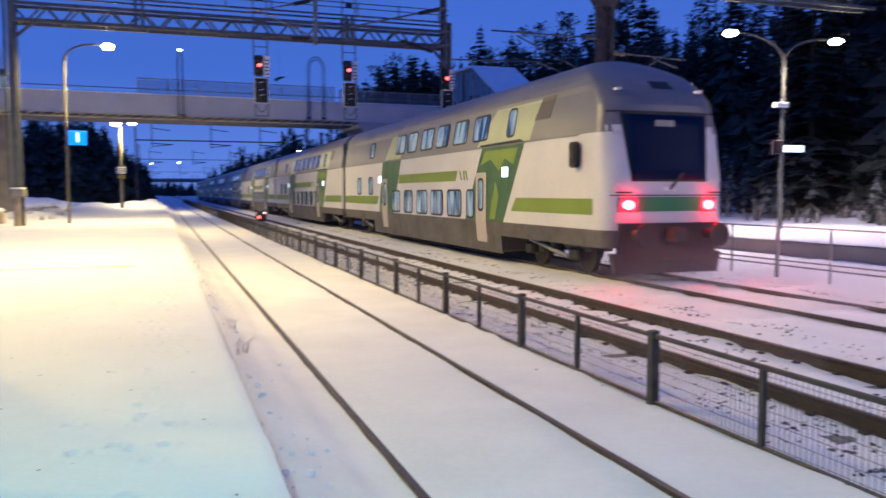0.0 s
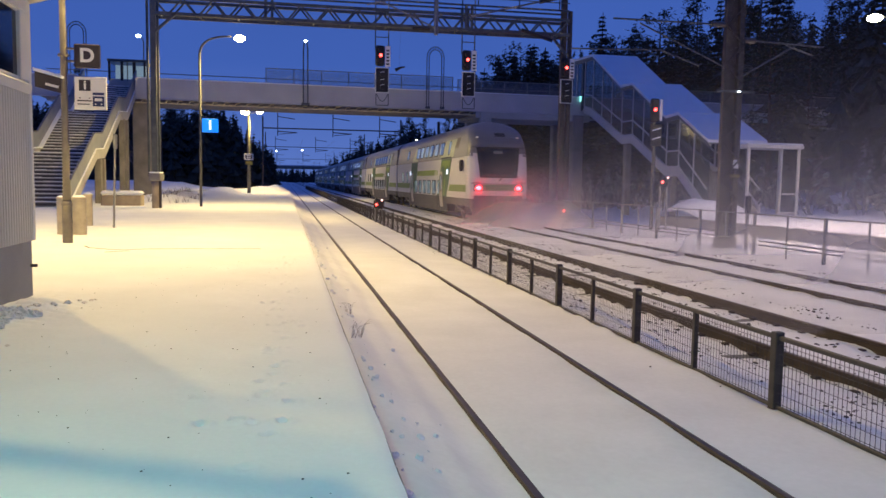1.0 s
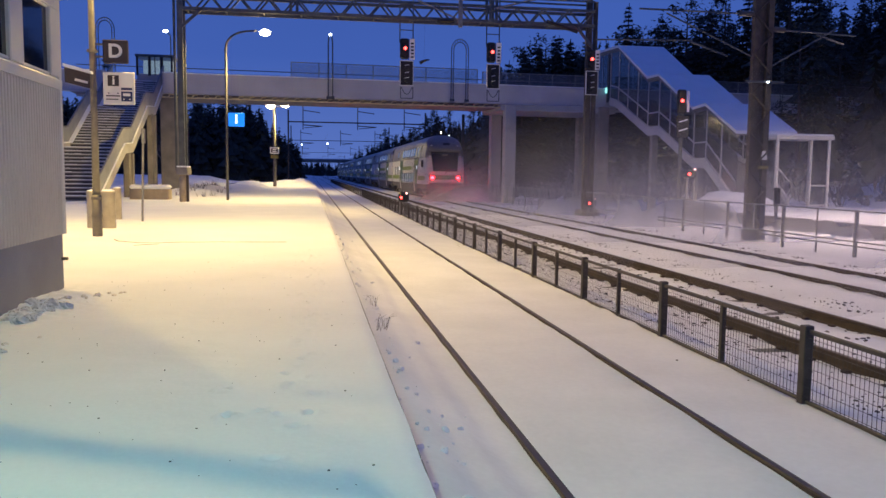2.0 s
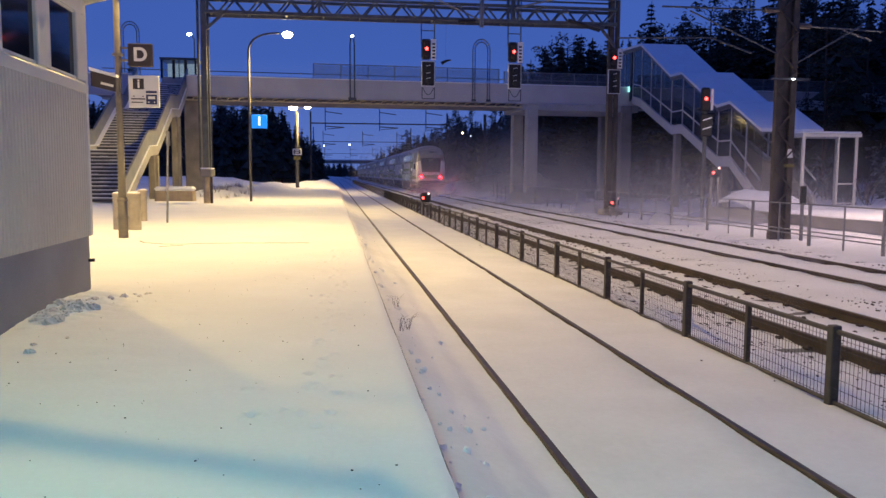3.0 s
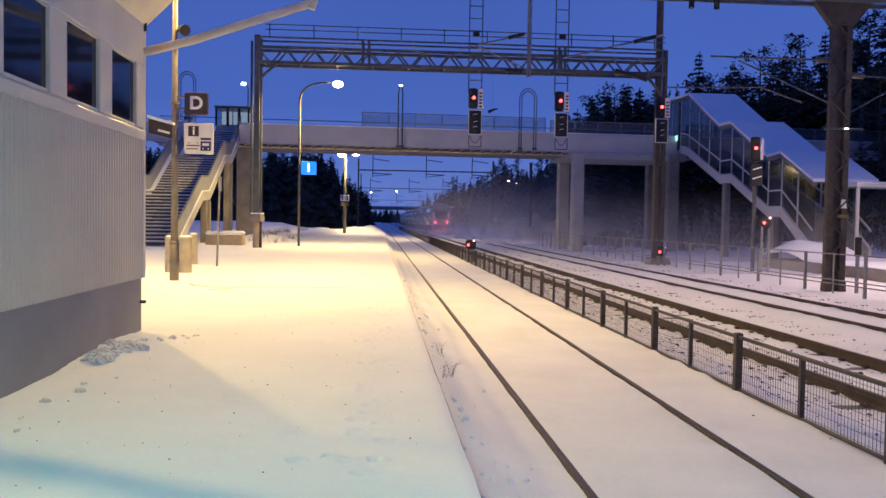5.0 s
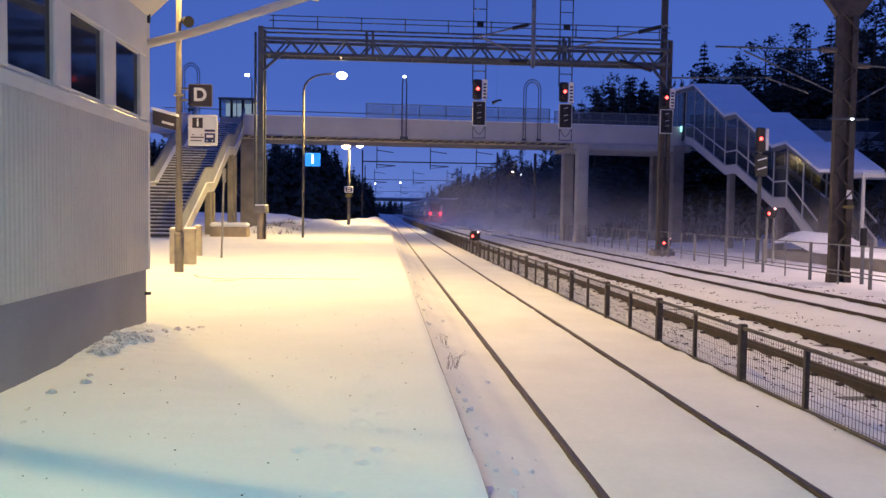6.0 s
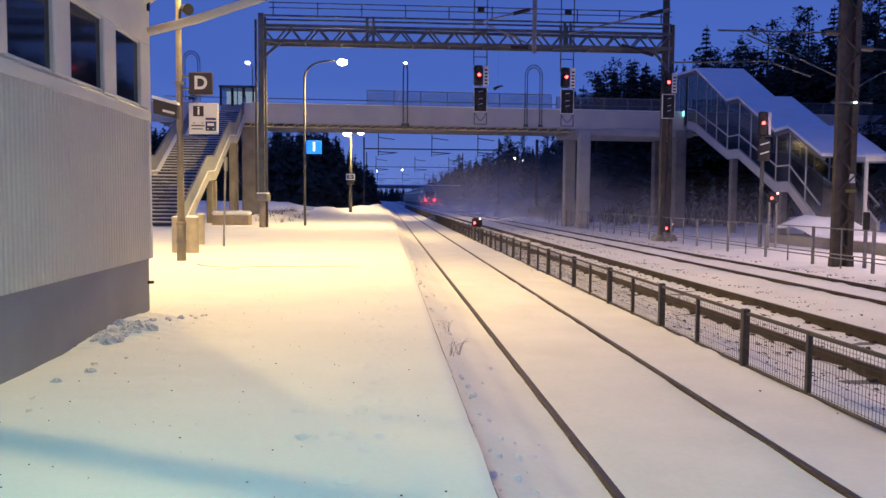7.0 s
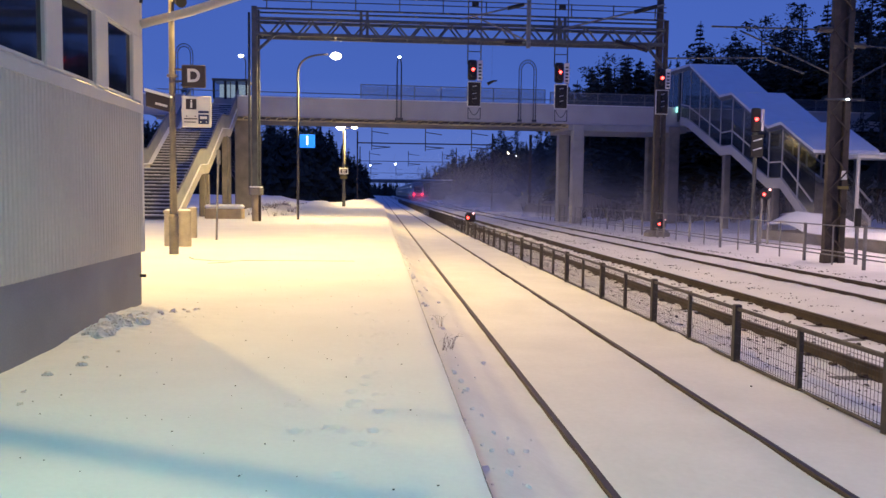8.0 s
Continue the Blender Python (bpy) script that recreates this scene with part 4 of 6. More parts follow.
for y, x0, x1, z, lift in ((112, -3.0, 16.0, 8.4, 1.6), (170, -4.0, 16.5, 8.2, 3.0), (285, -4.8, 17, 8.6, 2.5), (430, -5, 18, 8.8, 2.0)):
    far_portal(y, x0, x1, z, lift)

for k, tx in enumerate(TRACKS):
    for z, nm in ((5.55, "contact wire"), (6.9, "carrier wire")):
        solo("overhead_wire", Geo().bar((tx, 112, z), (tx, 500, z), 0.012), WIRE, "thin dark overhead " + nm + " along the track", "wire", kind="structure")


# ---- fences ----
fence = thing("mesh_fence", "low dark steel mesh fence between the tracks", "fence", pose(FENCE_X, 0, -0.60))
FH = 0.70
thick = Geo().box(-0.045, 0.045, -0.045, 0.045, -0.25, FH + 0.01, 0.008).mesh("post", FENCE)
thin = Geo().box(-0.025, 0.025, -0.028, 0.028, -0.25, FH - 0.02, 0.005).mesh("slim_post", FENCE)
panel = Geo()
for i in range(27):
    panel.box(-0.002, 0.002, i * 0.0545 - 0.0017 + 0.03, i * 0.0545 + 0.0017 + 0.03, 0.03, FH - 0.06)
for i in range(7):
    panel.box(-0.003, 0.003, 0.03, 1.45, 0.06 + i * 0.09 - 0.0014, 0.06 + i * 0.09 + 0.0014)
panel = panel.mesh("mesh_panel", WIRE)
for i in range(120):
    y = 3.47 + i * 1.48
    part("slim_post" if i % 2 else "post", thin if i % 2 else thick, FENCE, fence, at=pose(0, y, 0))
    if i < 45:
        part("mesh_panel", panel, WIRE, fence, at=pose(-0.01, y, 0))
part("top_rail", Geo().box(-0.022, 0.022, -20, 181, FH - 0.06, FH - 0.02, 0.006), FENCE, fence)
part("bottom_rail", Geo().box(-0.02, 0.02, -20, 181, 0.0, 0.035, 0.006), FENCE, fence)

fence_r = thing("rail_fence", "grey steel rail fence beyond the far track", "fence", pose(FENCE_R, 0, -0.62))
tall_post = Geo().box(-0.04, 0.04, -0.04, 0.04, -0.2, 1.25, 0.006).mesh("post", GALV)
slim_post = Geo().box(-0.02, 0.02, -0.02, 0.02, 0.0, 1.22, 0.004).mesh("slim_post", GALV)
for i in range(40):
    part("slim_post" if i % 2 else "post", slim_post if i % 2 else tall_post, GALV, fence_r, at=pose(0, 5.6 + i * 1.62, 0))
for z in (1.22, 0.42, 0.30):
    part("rail", Geo().box(-0.02, 0.02, 0, 70, z - 0.018, z + 0.018), GALV, fence_r)


# ---- station building ----
Y0, Y1 = -9.0, 10.28
house = thing("station_building", "white corrugated station building on a grey plinth with dark windows", "building", pose(0, 0, 0))
part("plinth", Geo().box(-12, WALL - 0.03, Y0, Y1 - 0.03, -0.3, 0.74, 0.01), PLINTH, house, "dull grey rendered plinth")
part("wall_core", Geo().box(-12, WALL - 0.06, Y0, Y1 - 0.04, 0.74, 4.6), TRIM, house)
ribs = Geo()
pitch, deep = 0.083, 0.011
prof = []
k = 0
while Y0 + 0.02 + k * pitch < Y1 - 0.09:
    y = Y0 + 0.02 + k * pitch
    prof += [(WALL - deep, y), (WALL - deep, y + pitch * 0.35), (WALL, y + pitch * 0.5), (WALL, y + pitch * 0.85)]
    k += 1
ribs.v = [(x, y, z) for z in (0.66, 2.40) for x, y in prof]
n = len(prof)
ribs.f = [(i, i + 1, n + i + 1, n + i) for i in range(n - 1)]
part("siding", ribs, SIDING, house, "white vertically ribbed metal siding")
part("corner_trim", Geo().box(WALL - 0.1, WALL + 0.012, Y1 - 0.10, Y1, 0.66, 4.0, 0.008), TRIM, house)
part("sill_band", Geo().prism([(WALL - 0.05, 2.38), (WALL + 0.012, 2.38), (WALL + 0.016, 2.49), (WALL - 0.02, 2.52), (WALL - 0.05, 2.52)], "y", Y0, Y1), TRIM, house, "white ledge under the windows")
part("lintel_band", Geo().box(WALL - 0.05, WALL + 0.012, Y0, Y1 - 0.1, 3.30, 3.95, 0.008), TRIM, house)
for i in range(14):
    ya = 9.04 - i * 1.26
    win = part("window", Geo().box(WALL - 0.045, WALL - 0.03, ya - 0.02, ya + 0.88, 2.5, 3.34), DARKGLASS, house, "dark window with a faint red reflection")
    part("frame", Geo().box(WALL - 0.05, WALL + 0.014, ya + 0.86, ya + 1.24, 2.52, 3.30, 0.012), TRIM, win)
    for z in (2.52, 3.275):
        part("frame", Geo().box(WALL - 0.05, WALL - 0.01, ya - 0.02, ya + 0.86, z, z + 0.035, 0.006), TRIM, win)
part("roof", Geo().box(-12.2, WALL - 0.2, Y0, Y1 + 0.1, 4.6, 4.75), GALV, house)
part("pipe_stub", Geo().tube([(WALL - 0.06, Y1 - 0.09, 0.36), (WALL + 0.04, Y1 - 0.09, 0.36)], 0.02, 8), BLACK, house)
canopy = thing("canopy", "pale canopy over the platform with a slanting tube strut", "canopy", pose(0, 0, 0))
part("flared_soffit", Geo().prism([(WALL - 0.02, 3.82), (WALL + 0.02, 3.80), (WALL + 0.62, 4.40), (WALL + 0.62, 4.50), (WALL - 0.02, 4.50)], "y", Y0, Y1 - 0.02), BEAM, canopy, "cream boarded soffit")
part("roof_slab", Geo().box(WALL + 0.6, -1.95, Y0, Y1 + 0.05, 4.42, 4.60, 0.02), BEAM, canopy)
part("strut", Geo().tube([(WALL + 0.02, Y1 - 0.08, 3.47), (WALL + 0.6, Y1 - 0.06, 3.64), (-0.90, Y1 - 0.06, 4.15)], 0.055, 12), BEAM, canopy, "cream tube strut", True)
part("strut_cap", Geo().tube([(-0.90, Y1 - 0.06, 4.08), (-0.80, Y1 - 0.06, 4.42)], 0.06, 10), BEAM, canopy)
part("cable", Geo().tube([(WALL + 0.03, Y1 - 0.1, 3.72), (WALL + 0.03, Y1 - 0.1, 3.85)], 0.02, 6), BLACK, canopy)
for y in (1.0, -4.0):
    part("tube_light", Geo().box(-1.95, -1.45, y - 0.7, y + 0.7, 4.34, 4.41, 0.02), LAMP_COOL, canopy, "cool fluorescent light")


# ---- platform things ----
pole = thing("lamp_pole", "cream lamp pole with platform signs and a camera", "lamp pole", pose(-4.60, 18.3, 0.0))
part("post", Geo().tube([(0, 0, -0.2), (0, 0, 0.9)], 0.105, 12), POLE_CREAM, pole, "", True)
part("post", Geo().tube([(0, 0, 0.9), (0, 0, 3.0), (0, 0, 8.9)], 0.085, 12, 0.055), POLE_CREAM, pole, "", True)
for s in (-1, 1):
    part("lamp_arm", Geo().tube(arc((0, 0, 8.8), (s * 2.1, 0, 9.45), (s * 0.4, 0, 9.4), 8), 0.045, 8), POLE_CREAM, pole)
    part("lamp_head", Geo().box(s * 2.1, s * 2.75, -0.17, 0.17, 9.32, 9.48, 0.06), LAMP_WARM, pole, "lit warm lamp head")
for z in (0.42, 0.80, 3.95):
    part("collar", Geo().tube([(0, 0, z), (0, 0, z + 0.05)], 0.115, 12), POLE_CREAM, pole)
for z in (4.12, 3.86):
    part("bracket", Geo().box(0, 0.3, -0.03, 0.03, z - 0.02, z + 0.02), POLE_CREAM, pole)
d_sign = part("sector_sign", Geo().box(0.22, 0.74, -0.06, 0.02, 3.72, 4.22, 0.02), SIGN_DARK, pole, "dark square sign with a white letter D")
letter("letter", "D", 0.40, SIGN_WHITE, d_sign, pose(0.48, -0.066, 3.97, 90, 0, 0), label="white capital letter D")
i_sign = part("info_sign", Geo().box(0.21, 0.86, -0.06, 0.0, 2.85, 3.54, 0.015), SIGN_WHITE, pole, "white pictogram sign")
part("pictogram", Geo().box(0.31, 0.54, -0.068, -0.062, 3.24, 3.47, 0.002), SIGN_DARK, i_sign)
part("pictogram_figure", Geo().box(0.41, 0.45, -0.074, -0.070, 3.27, 3.40), SIGN_WHITE, i_sign)
part("pictogram_figure", Geo().ball((0.43, -0.07, 3.43), 0.022, 8, 6), SIGN_WHITE, i_sign)
part("pictogram", Geo().box(0.58, 0.81, -0.068, -0.062, 3.16, 3.21, 0.002), NAVY, i_sign)
part("pictogram", Geo().box(0.58, 0.81, -0.068, -0.062, 2.92, 3.13, 0.02), NAVY, i_sign)
part("pictogram_figure", Geo().box(0.62, 0.77, -0.074, -0.070, 3.03, 3.09), SIGN_WHITE, i_sign)
for xl in (0.635, 0.755):
    part("pictogram_figure", Geo().ball((xl, -0.071, 2.965), 0.016, 8, 5, 1.0), SIGN_WHITE, i_sign)
part("text_bar", Geo().box(0.27, 0.56, -0.066, -0.062, 3.02, 3.045), SIGN_DARK, i_sign)
part("text_bar", Geo().box(0.31, 0.34, -0.066, -0.062, 3.08, 3.10), SIGN_DARK, i_sign)
part("text_bar", Geo().box(0.50, 0.53, -0.066, -0.062, 3.08, 3.10), SIGN_DARK, i_sign)
part("arrow_bar", Geo().box(0.27, 0.52, -0.066, -0.062, 2.95, 2.97), SIGN_DARK, i_sign)
board = part("name_board", Geo().prism([(-0.40, 3.24), (0.10, 3.12), (0.10, 3.42), (-0.40, 3.55)], "y", -0.62, -0.50), SIGN_DARK, pole, "dark tilted sign with snow on top")
part("snow_cap", Geo().prism([(-0.42, 3.555), (0.12, 3.425), (0.12, 3.48), (-0.42, 3.62)], "y", -0.66, -0.46), SNOW_CLEAN, board)
part("text_bar", Geo().bar((-0.2, -0.625, 3.30), (0.05, -0.625, 3.24), 0.01, 0.05), SIGN_WHITE, board)
part("arm", Geo().bar((0, 0, 3.30), (-0.15, -0.5, 3.35), 0.04), POLE_CREAM, pole)
part("loudspeaker", Geo().tube([(0.10, 0.02, 5.62), (0.26, -0.16, 5.56)], 0.07, 10, 0.13), BLACK, pole, "black horn loudspeaker")
part("speaker_bracket", Geo().box(0.0, 0.16, -0.02, 0.02, 5.60, 5.64), BLACK, pole)


def litter_bin(x, y, r, h, label):
    b = thing("litter_bin", label, "litter bin", pose(x, y, 0), "litter bins")
    part("body", Geo().tube([(0, 0, -0.05), (0, 0, 0.03), (0, 0, h - 0.05), (0, 0, h)], r, 16), BIN, b, "", True)
    part("rim", Geo().tube([(0, 0, h - 0.06), (0, 0, h - 0.02)], r + 0.015, 16), BIN, b)
    part("snow_cap", Geo().ball((0, 0, h), r * 0.98, 14, 6, 0.28, 0.03, 2), SNOW_CLEAN, b, "cap of snow", True)


litter_bin(-4.98, 20.9, 0.17, 0.92, "round metal litter bin topped with snow")
litter_bin(-5.34, 20.9, 0.15, 0.92, "slim metal litter bin topped with snow")
litter_bin(-5.62, 24.6, 0.13, 0.92, "slim metal litter bin topped with snow")
thin_pole = thing("sign_pole", "thin leaning pole with a small sign turned edge on", "sign pole", pose(-4.72, 23.6, 0))
part("post", Geo().tube([(0, 0, -0.1), (0.08, 0, 2.6)], 0.03, 8), GALV, thin_pole)
part("sign_plate", Geo().box(0.05, 0.11, -0.16, 0.16, 2.2, 2.62, 0.02), GALV, thin_pole)
planter = thing("planter", "low concrete planter heaped with snow", "planter", pose(-8.05, 42.5, 0))
part("box", Geo().box(-0.95, 0.95, -0.5, 0.5, -0.2, 0.52, 0.05), PLANTER, planter)
part("snow", Geo().box(-0.97, 0.97, -0.52, 0.52, 0.50, 0.74, 0.14), SNOW_CLEAN, planter)

curved = thing("curved_lamp", "slender curved lamp post with a lit blue track sign", "lamp post", pose(-4.2, 42.0, 0))
part("post", Geo().tube([(0, 0, -0.2), (0, 0, 4), (0, 0, 7.6)] + arc((0, 0, 7.6), (1.55, 0, 8.55), (0.05, 0, 8.55), 10), 0.065, 8, 0.045), POST_GREY, curved, "", True)
part("lamp_head", Geo().ball((1.95, 0, 8.48), 0.27, 14, 8, 0.62), LAMP_WARM, curved, "blazing warm lamp", True)
blue = part("track_sign", Geo().box(0.10, 0.88, -0.12, 0.0, 3.74, 4.42, 0.02), BLUE_SIGN, curved, "lit blue sign with a white figure 1")
letter("figure", "1", 0.62, WHITE_LIT, blue, pose(0.49, -0.126, 4.08, 90, 0, 0), label="white figure one")

twin = thing("twin_lamp", "grey lamp post with two glowing heads and small signs", "lamp post", pose(-3.65, 84.0, 0))
part("post", Geo().tube([(0, 0, -0.2), (0, 0, 8.1)], 0.19, 10, 0.14), POST_GREY, twin, "", True)
part("lamp_head", Geo().ball((-0.35, 0, 8.2), 0.44, 12, 8, 0.65), LAMP_WARM, twin, "blazing warm lamp", True)
part("lamp_head", Geo().ball((1.1, 0, 8.3), 0.34, 12, 8, 0.65), LAMP_WARM, twin, "blazing warm lamp", True)
part("arm", Geo().bar((0, 0, 8.1), (1.1, 0, 8.2), 0.08), POLE_CREAM, twin)
plate = part("sign", Geo().box(-0.46, 0.46, -0.25, -0.2, 3.35, 4.0, 0.02), SIGN_WHITE, twin, "pale sign with a dark field")
part("field", Geo().box(-0.34, 0.34, -0.258, -0.252, 3.46, 3.89), SIGN_DARK, plate)
for z in (3.53, 3.72):
    part("text_bar", Geo().box(-0.2, 0.2, -0.266, -0.260, z, z + 0.1), SIGN_WHITE, plate)
part("lower_sign", Geo().box(-0.38, 0.38, -0.25, -0.2, 2.86, 3.24, 0.02), SIGN_YELLOW, twin)

island_lamp = thing("twin_lamp", "tall twin-armed lamp post on the far platform", "lamp post", pose(22.9, 25.0, -0.05))
part("post", Geo().tube([(0, 0, -0.1), (0, 0, 4), (0, 0, 6.7)], 0.10, 10, 0.07), GANTRY, island_lamp, "", True)
for s in (-1, 1):
    part("arm", Geo().tube(arc((0, 0, 6.65), (s * 2.2, 0, 7.5), (s * 0.4, 0, 7.45), 8), 0.05, 8), GANTRY, island_lamp)
    part("lamp_head", Geo().ball((s * 2.55, 0, 7.45), 0.26, 12, 8, 0.5), LAMP_WARM, island_lamp, "blazing warm lamp", True)
part("camera_box", Geo().box(-0.45, 0.15, -0.2, 0.1, 4.75, 4.95, 0.03), SIGN_WHITE, island_lamp)
part("lit_sign", Geo().box(0.0, 1.0, -0.12, 0.0, 3.05, 3.30, 0.01), WHITE_LIT, island_lamp, "narrow lit white sign")
part("sign_box", Geo().box(-0.5, 0.0, -0.12, 0.05, 2.95, 3.5, 0.02), SIGN_DARK, island_lamp)

# unseen lamp posts, added to carry the fill lights
for y in (5.0, -15.0):
    copy_thing(island_lamp, pose(22.9, y, -0.05))
copy_thing(pole, pose(-4.60, -10.5, 0.0))

relay = thing("relay_post", "short post with a small black trackside box", "trackside box", pose(14.75, 23.4, -0.62))
part("post", Geo().box(-0.04, 0.04, -0.04, 0.04, -0.1, 1.5), GALV, relay)
part("box", Geo().box(-0.09, 0.09, -0.09, 0.05, 1.15, 1.75, 0.03), BLACK, relay)


# ---- train ----
CAR = 26.4
BODY_Z = (0.32, 0.75, 1.12, 1.50, 1.86, 2.27, 2.8, 3.32, 3.55, 3.72, 3.95, 4.12, 4.3, 4.45, 4.6, 4.75, 4.88, 4.98, 5.06, 5.12, 5.16, 5.2)


def half_width(z):
    if z < 1.1:
        return 1.52 + 0.08 * (z - 0.3) / 0.8
    if z < 3.3:
        return 1.60
    if z < 4.3:
        return 1.60 - 0.15 * ((z - 3.3) / 1.0) ** 1.3
    return 1.45 * max(0.02, 1 - ((z - 4.3) / 0.92) ** 2.3) ** (1 / 2.3)


def nose(z):
    """How far the cab's front leans back at a height."""
    if z < 1.1:
        return 0.10 * (1.1 - z) / 0.8
    if z < 2.2:
        return 0.0
    if z < 3.72:
        return 0.16 * (z - 2.2) / 1.52 * 1.6
    return 0.256 + 1.9 * ((z - 3.72) / 1.48) ** 2.0


def front_s(x, z):
    """The distance from the tip of the cab's front at a height and an offset from the middle."""
    w = half_width(z)
    q = min(1.0, abs(x) / w)
    return nose(z) + 0.62 * (1 - (1 - q ** 4.0) ** (1 / 4.0))


def shell(z0, z1, cab):
    zs = [z0] + [z for z in BODY_Z if z0 + 0.01 < z < z1 - 0.01] + [z1]
    g = Geo()
    ring = 0
    for z in zs:
        w = half_width(z)
        pts = []
        if cab:
            for i in range(33):
                a = -1 + 2 * i / 32
                q = math.sin(a * math.pi / 2)
                q = math.copysign(abs(q) ** 0.7, q)
                pts.append((w * q, front_s(w * q, z)))
        else:
            pts = [(-w, 0.35), (-w * 0.92, 0.3), (w * 0.92, 0.3), (w, 0.35)]
        pts = [(-w, CAR - 0.3), (-w, CAR / 2)] + pts + [(w, CAR / 2), (w, CAR - 0.3)]
        ring = len(pts)
        g.v += [(x, s, z) for x, s in pts]
    g.f = [(j * ring + i, j * ring + (i + 1) % ring, (j + 1) * ring + (i + 1) % ring, (j + 1) * ring + i) for j in range(len(zs) - 1) for i in range(ring)]
    top_i = (len(zs) - 1) * ring
    g.f += [tuple(range(ring))[::-1], tuple(range(top_i, top_i + ring))]
    return g


def front_patch(x0, x1, z0, z1, off, taper=0.0, nx=10, nz=6):
    """A curved plate on the cab's front, a little proud of it; taper narrows it towards the foot."""
    g = Geo()
    for j in range(nz + 1):
        z = z0 + (z1 - z0) * j / nz
        k = 1 - taper * (1 - j / nz)
        for i in range(nx + 1):
            x = (x0 + (x1 - x0) * i / nx) * k
            g.v.append((x, front_s(x, z) - off, z))
    m = len(g.v)
    g.v += [(x, s + off * 0.8, z) for x, s, z in g.v]
    n = nx + 1
    for j in range(nz):
        for i in range(nx):
            a = j * n + i
            g.f += [(a, a + 1, a + n + 1, a + n), (m + a, m + a + n, m + a + n + 1, m + a + 1)]
    edge = [i for i in range(n)] + [j * n + nx for j in range(1, nz + 1)] + [nz * n + i for i in range(nx - 1, -1, -1)] + [j * n for j in range(nz - 1, 0, -1)]
    g.f += [(edge[i], edge[(i + 1) % len(edge)], m + edge[(i + 1) % len(edge)], m + edge[i]) for i in range(len(edge))]
    return g


def side_plate(outline, off=0.006, thick=0.03):
    """Outlines of (distance from the front, height) as thin plates on both flanks, bent to the body's section."""
    cuts = [z for z in BODY_Z if (3.3 < z < 4.7 or z == 1.12) and min(p[1] for p in outline) + 0.02 < z < max(p[1] for p in outline) - 0.02]
    flat = bmesh.new()
    flat.faces.new([flat.verts.new((0, a, z)) for a, z in outline])
    for z in cuts:
        bmesh.ops.bisect_plane(flat, geom=flat.verts[:] + flat.edges[:] + flat.faces[:], plane_co=(0, 0, z), plane_no=(0, 0, 1))
    flat.verts.index_update()
    vs = [v.co.copy() for v in flat.verts]
    fs = [[v.index for v in f.verts] for f in flat.faces]
    rim = [(e.verts[0].index, e.verts[1].index) for e in flat.edges if len(e.link_faces) == 1]
    flat.free()
    out = []
    for s in (-1, 1):
        g = Geo()
        n = len(vs)
        g.v = [(s * (half_width(v.z) + off), v.y, v.z) for v in vs] + [(s * (half_width(v.z) + off - thick), v.y, v.z) for v in vs]
        g.f = [tuple(f) for f in fs] + [tuple(i + n for i in f)[::-1] for f in fs] + [(a, b, b + n, a + n) for a, b in rim]
        out.append(g)
    return out


def rounded(s0, s1, z0, z1, r=0.10):
    pts = []
    for cx, cz, a0 in ((s1 - r, z1 - r, 0), (s0 + r, z1 - r, 90), (s0 + r, z0 + r, 180), (s1 - r, z0 + r, 270)):
        for a in (0, 30, 60, 90):
            pts.append((cx + r * math.cos(radians(a0 + a)), cz + r * math.sin(radians(a0 + a))))
    return pts


def bogie(s, car):
    frame_ob = Geo()
    for x in (-1, 1):
        frame_ob.box(x * 1.0 - 0.09, x * 1.0 + 0.09, s - 1.6, s + 1.6, 0.55, 0.74, 0.03)
    frame_ob.box(-1.0, 1.0, s - 0.3, s + 0.3, 0.56, 0.73, 0.03)
    bog = part("bogie", frame_ob, TRAIN_SKIRT, car, "dark bogie frame")
    for x in (-1, 1):
        for d in (-1.25, 1.25):
            part("wheel", Geo().tube([(x * 0.72, s + d, 0.46), (x * 0.86, s + d, 0.46)], 0.46, 20), RAIL_SIDE, bog)
            part("axle_box", Geo().box(x * 1.12 - 0.14, x * 1.12 + 0.14, s + d - 0.24, s + d + 0.24, 0.32, 0.62, 0.05), BLACK, bog)
        for d in (-0.38, 0.38):
            part("spring", Geo().tube([(x * 1.2, s + d, 0.42), (x * 1.2, s + d, 0.95)], 0.15, 10), BLACK, bog)
        part("damper", Geo().tube([(x * 1.3, s - 1.1, 0.40), (x * 1.3, s + 1.0, 0.72)], 0.06, 8), GALV, bog)
    return bog


